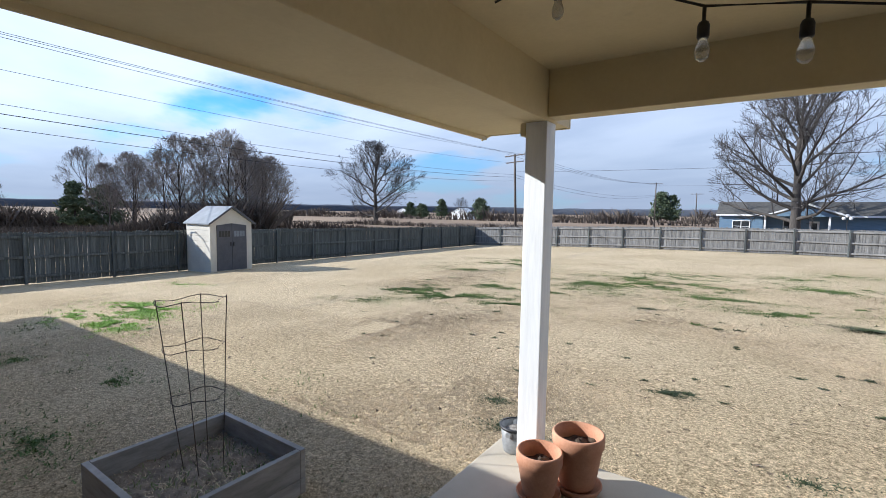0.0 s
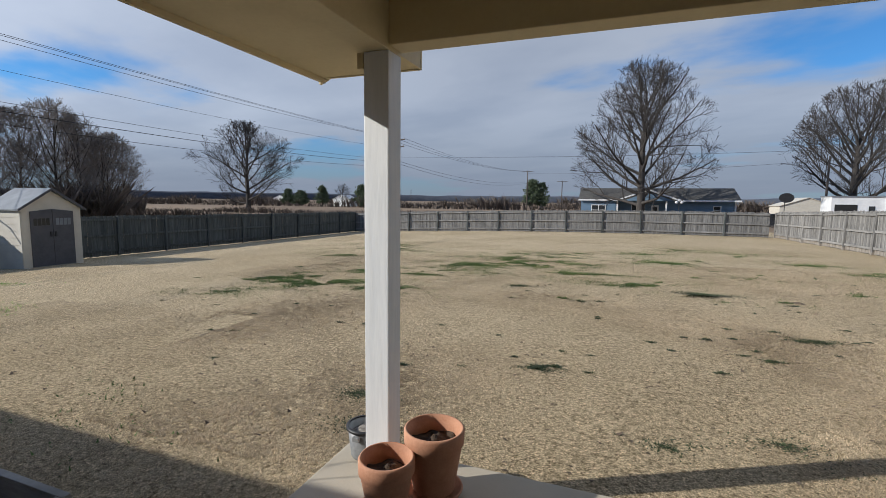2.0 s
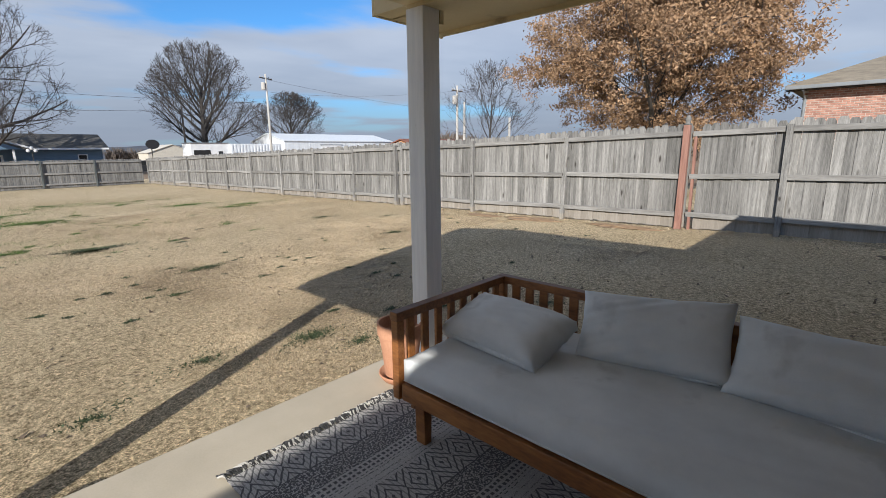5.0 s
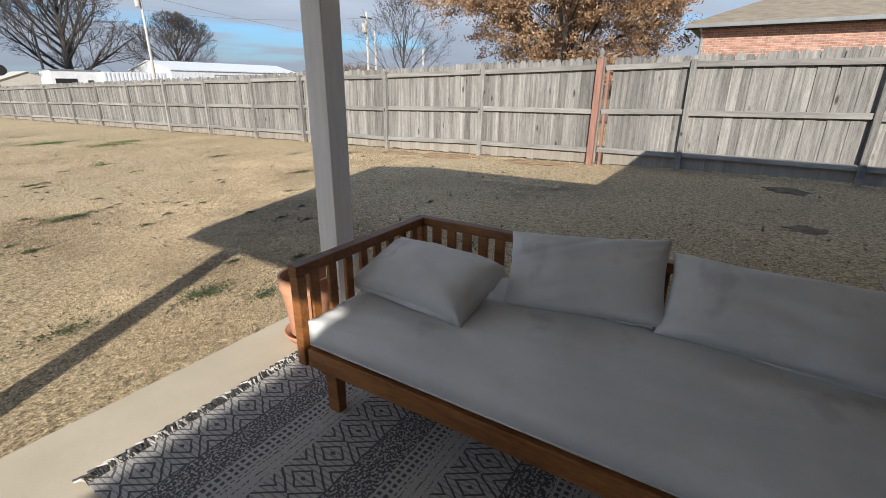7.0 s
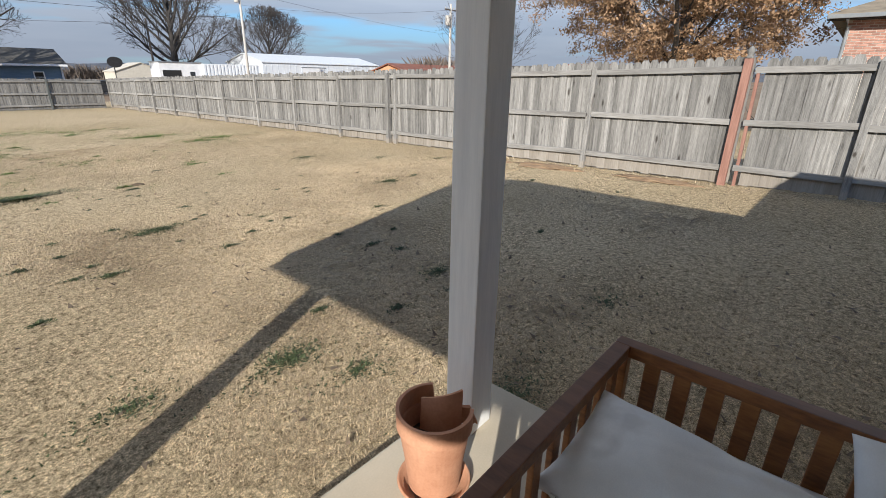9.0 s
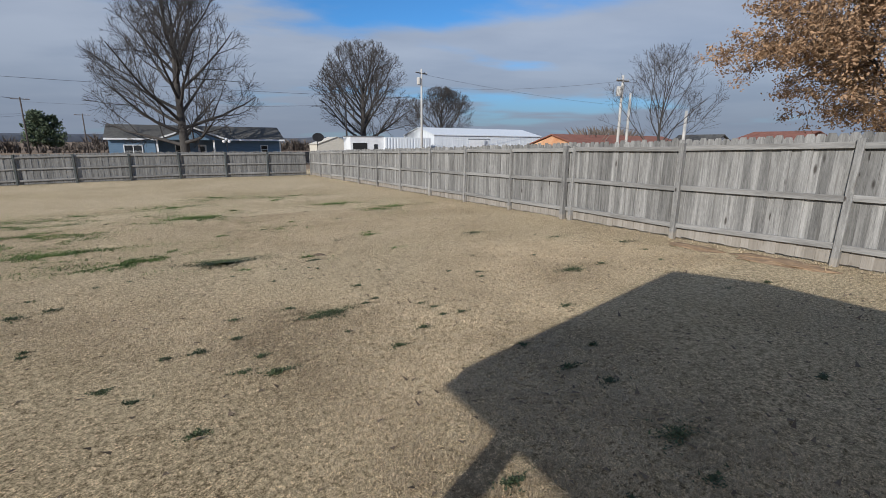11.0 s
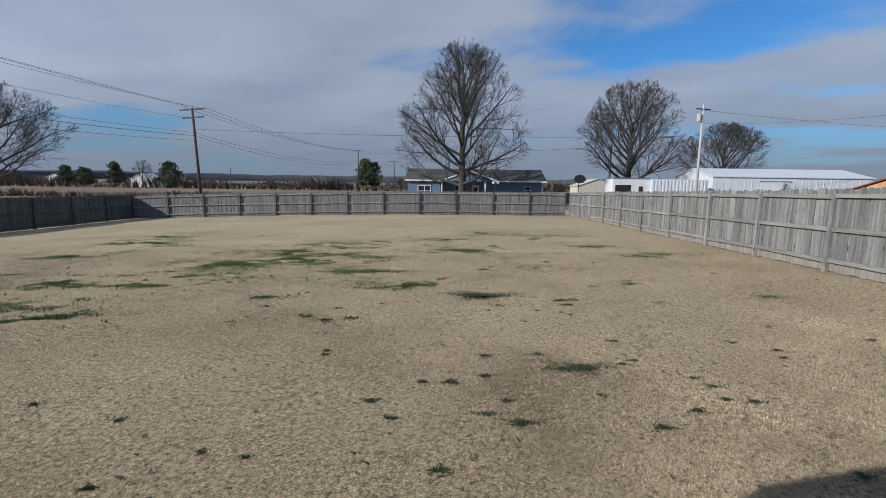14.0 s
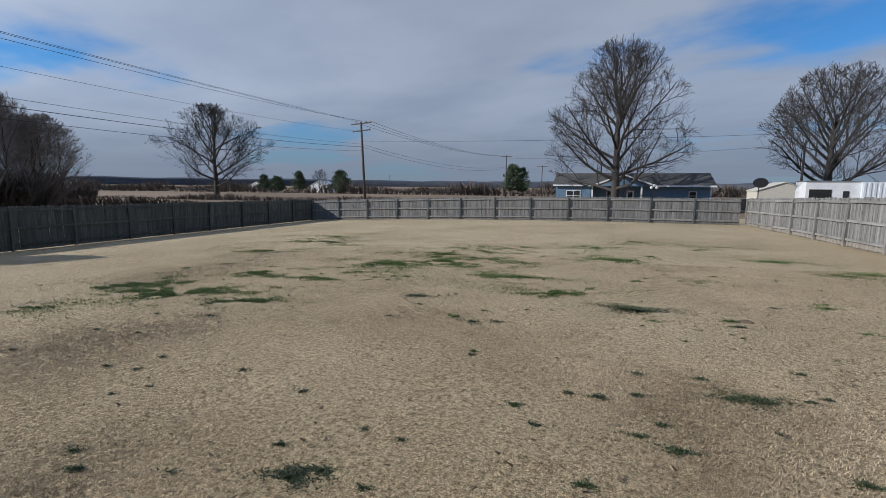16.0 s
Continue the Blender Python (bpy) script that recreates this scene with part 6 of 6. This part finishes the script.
for _ in range(85):
    PATCHES.append((rng.uniform(-8, 9.8), rng.uniform(0.8, 14), rng.uniform(0.02, 0.085), rng.randint(15, 60)))
for _ in range(90):
    WIDE.append((rng.uniform(-9, 6), rng.uniform(6.5, 19), rng.uniform(0.12, 0.34), rng.randint(40, 150)))
for name, patches, mat, ln, wd, sd in (("weeds", PATCHES, M_GREEN, 0.026, 0.0065, 41), ("winter_grass", WIDE, M_OLIVE, 0.036, 0.008, 42), ("winter_grass", FRESH, M_FRESH, 0.04, 0.008, 43)):
    px, py = [], []
    q = np.random.default_rng(sd)
    for x, y, r, n in patches:
        n = int(n * (2.4 if r < 0.43 else 30.0))
        a, rr = q.uniform(0, 2 * np.pi, n), r * np.abs(q.normal(0, 0.55 if r < 0.43 else 0.85, n))
        k = 1 + 0.5 * np.sin(3 * a + x * 7)
        px.append(x + rr * np.cos(a) * k * 1.35)
        py.append(y + rr * np.sin(a) * k * 0.75)
    px, py = np.concatenate(px), np.concatenate(py)
    ragged = 2.4 * (0.5 * lattice(px, py * 1.6, 1.3, 7) + 0.5 * lattice(px, py * 1.5, 5.0, 8)) - 1.2
    keep = ragged > q.uniform(-0.15, 0.55, len(px)) if name == "winter_grass" else ragged > -9
    px, py = px[keep], py[keep]
    tagged(blades(name, px, py, ground_np(px, py) + 0.006, ln, wd, 0.3 if name == "weeds" else 0.5, mat, sd), "green winter weeds tufted through the lawn", "weeds", kind="stuff")

nb = 2600
bxs, bys = g.uniform(bx0 + 0.06, bx1 - 0.06, nb), g.uniform(by0 + 0.06, by1 - 0.06, nb)
tagged(blades("bed_litter", bxs[:1900], bys[:1900], np.full(1900, -0.135), 0.045, 0.004, 0.35, M_STRAW, 51), "dry stems and litter on the bed soil", "litter", kind="stuff")
tagged(blades("bed_weeds", bxs[1900:], bys[1900:], np.full(nb - 1900, -0.135), 0.05, 0.005, 0.5, M_OLIVE, 52), "small weeds sprouting in the garden bed", "weeds", kind="stuff")
M_DIRT = material("bare_dirt", (0.20, 0.125, 0.07), (0.36, 0.25, 0.15), 6, rough=1, bump=0.8, fine=60, depth=0.02)
M_DIRT_DARK = material("dark_dirt", (0.09, 0.065, 0.045), (0.21, 0.155, 0.105), 6, rough=1, bump=0.8, fine=60, depth=0.02)
for x, y, rx, ry, h, mat in ((9.95, 3.3, 0.28, 0.7, 0.05, M_DIRT), (10.0, 1.3, 0.22, 0.75, 0.05, M_DIRT), (9.9, 4.6, 0.2, 0.5, 0.03, M_DIRT), (9.4, -2.5, 0.22, 0.27, 0.05, M_DIRT_DARK), (7.3, -2.6, 0.17, 0.20, 0.04, M_DIRT_DARK), (4.25, 7.5, 0.10, 0.06, 0.05, M_DIRT_DARK)):
    bm = bmesh.new()
    bmesh.ops.create_grid(bm, x_segments=24, y_segments=24, size=1.0)
    for v in bm.verts:
        a = math.hypot(v.co.x, v.co.y)
        if a > 1:
            v.co.x, v.co.y = v.co.x / a, v.co.y / a
            a = 1.0
        f = 1 - a
        wob = 1 + 0.55 * noise.noise((x * 9 + v.co.x * 2.5, v.co.y * 2.5, 0)) + 0.3 * noise.noise((x + v.co.x * 7, v.co.y * 7, 4))
        px, py = v.co.x * rx * wob, v.co.y * ry * wob
        v.co = (px, py, h * (f ** 0.7) * (0.7 + 0.6 * noise.noise((px * 9 + x, py * 9, 2))) - 0.012 * a)
    o = link("dirt_mound", bm, mat, m=pose(x, y, ground_z(x, y) + 0.012), smooth=True)
    tagged(o, "low crumbled mound of bare dirt in the lawn", "dirt", group="dirt mounds")

nl = 1500
lx, ly = g.uniform(-7, 10, nl), g.uniform(0.4, 15, nl)
tagged(blades("leaf_litter", lx, ly, ground_np(lx, ly) + 0.012, 0.05, 0.016, 0.2, M_DIRT_DARK, 53), "dark dead leaves and clods scattered on the lawn", "litter", kind="stuff")
lx, ly = g.uniform(3.8, 10.2, 500), g.uniform(-3.2, 2.5, 500)
tagged(blades("leaf_litter", lx, ly, ground_np(lx, ly) + 0.012, 0.05, 0.016, 0.2, M_DIRT_DARK, 54), "dark dead leaves and clods scattered on the lawn", "litter", kind="stuff")
lx, ly = FX - 0.08 - np.abs(g.normal(0, 0.22, 2600)), g.uniform(-4.5, 20, 2600)
tagged(blades("fence_litter", lx, ly, ground_np(lx, ly) + 0.01, 0.07, 0.007, 0.25, M_STRAW, 55), "dry grass and litter along the fence foot", "litter", kind="stuff")

# ---- fence pickets, one by one ----
rnd = random.Random(9)
for i in range(len(right_ys) - 1):
    if right_ys[i] > 0.4 > right_ys[i + 1]:
        continue
    hang_pickets(fence_right, (FX, right_ys[i]), (FX, right_ys[i + 1]), right_h[i], right_h[i + 1], (1, 0), PICKETS, rnd)
hang_pickets(fence_right, (FX, 0.27), (FX, -1.07), 1.84, 1.84, (1, 0), PICKETS, rnd)
BACK_PICKETS, LEFT_PICKETS = picket_set(M_FENCE_FAR), picket_set(M_FENCE_SHADY, 0.1325)
for i in range(len(back_xs) - 1):
    hang_pickets(fence_back, (back_xs[i], BY), (back_xs[i + 1], BY), 1.53, 1.53, (0, 1), BACK_PICKETS, rnd)
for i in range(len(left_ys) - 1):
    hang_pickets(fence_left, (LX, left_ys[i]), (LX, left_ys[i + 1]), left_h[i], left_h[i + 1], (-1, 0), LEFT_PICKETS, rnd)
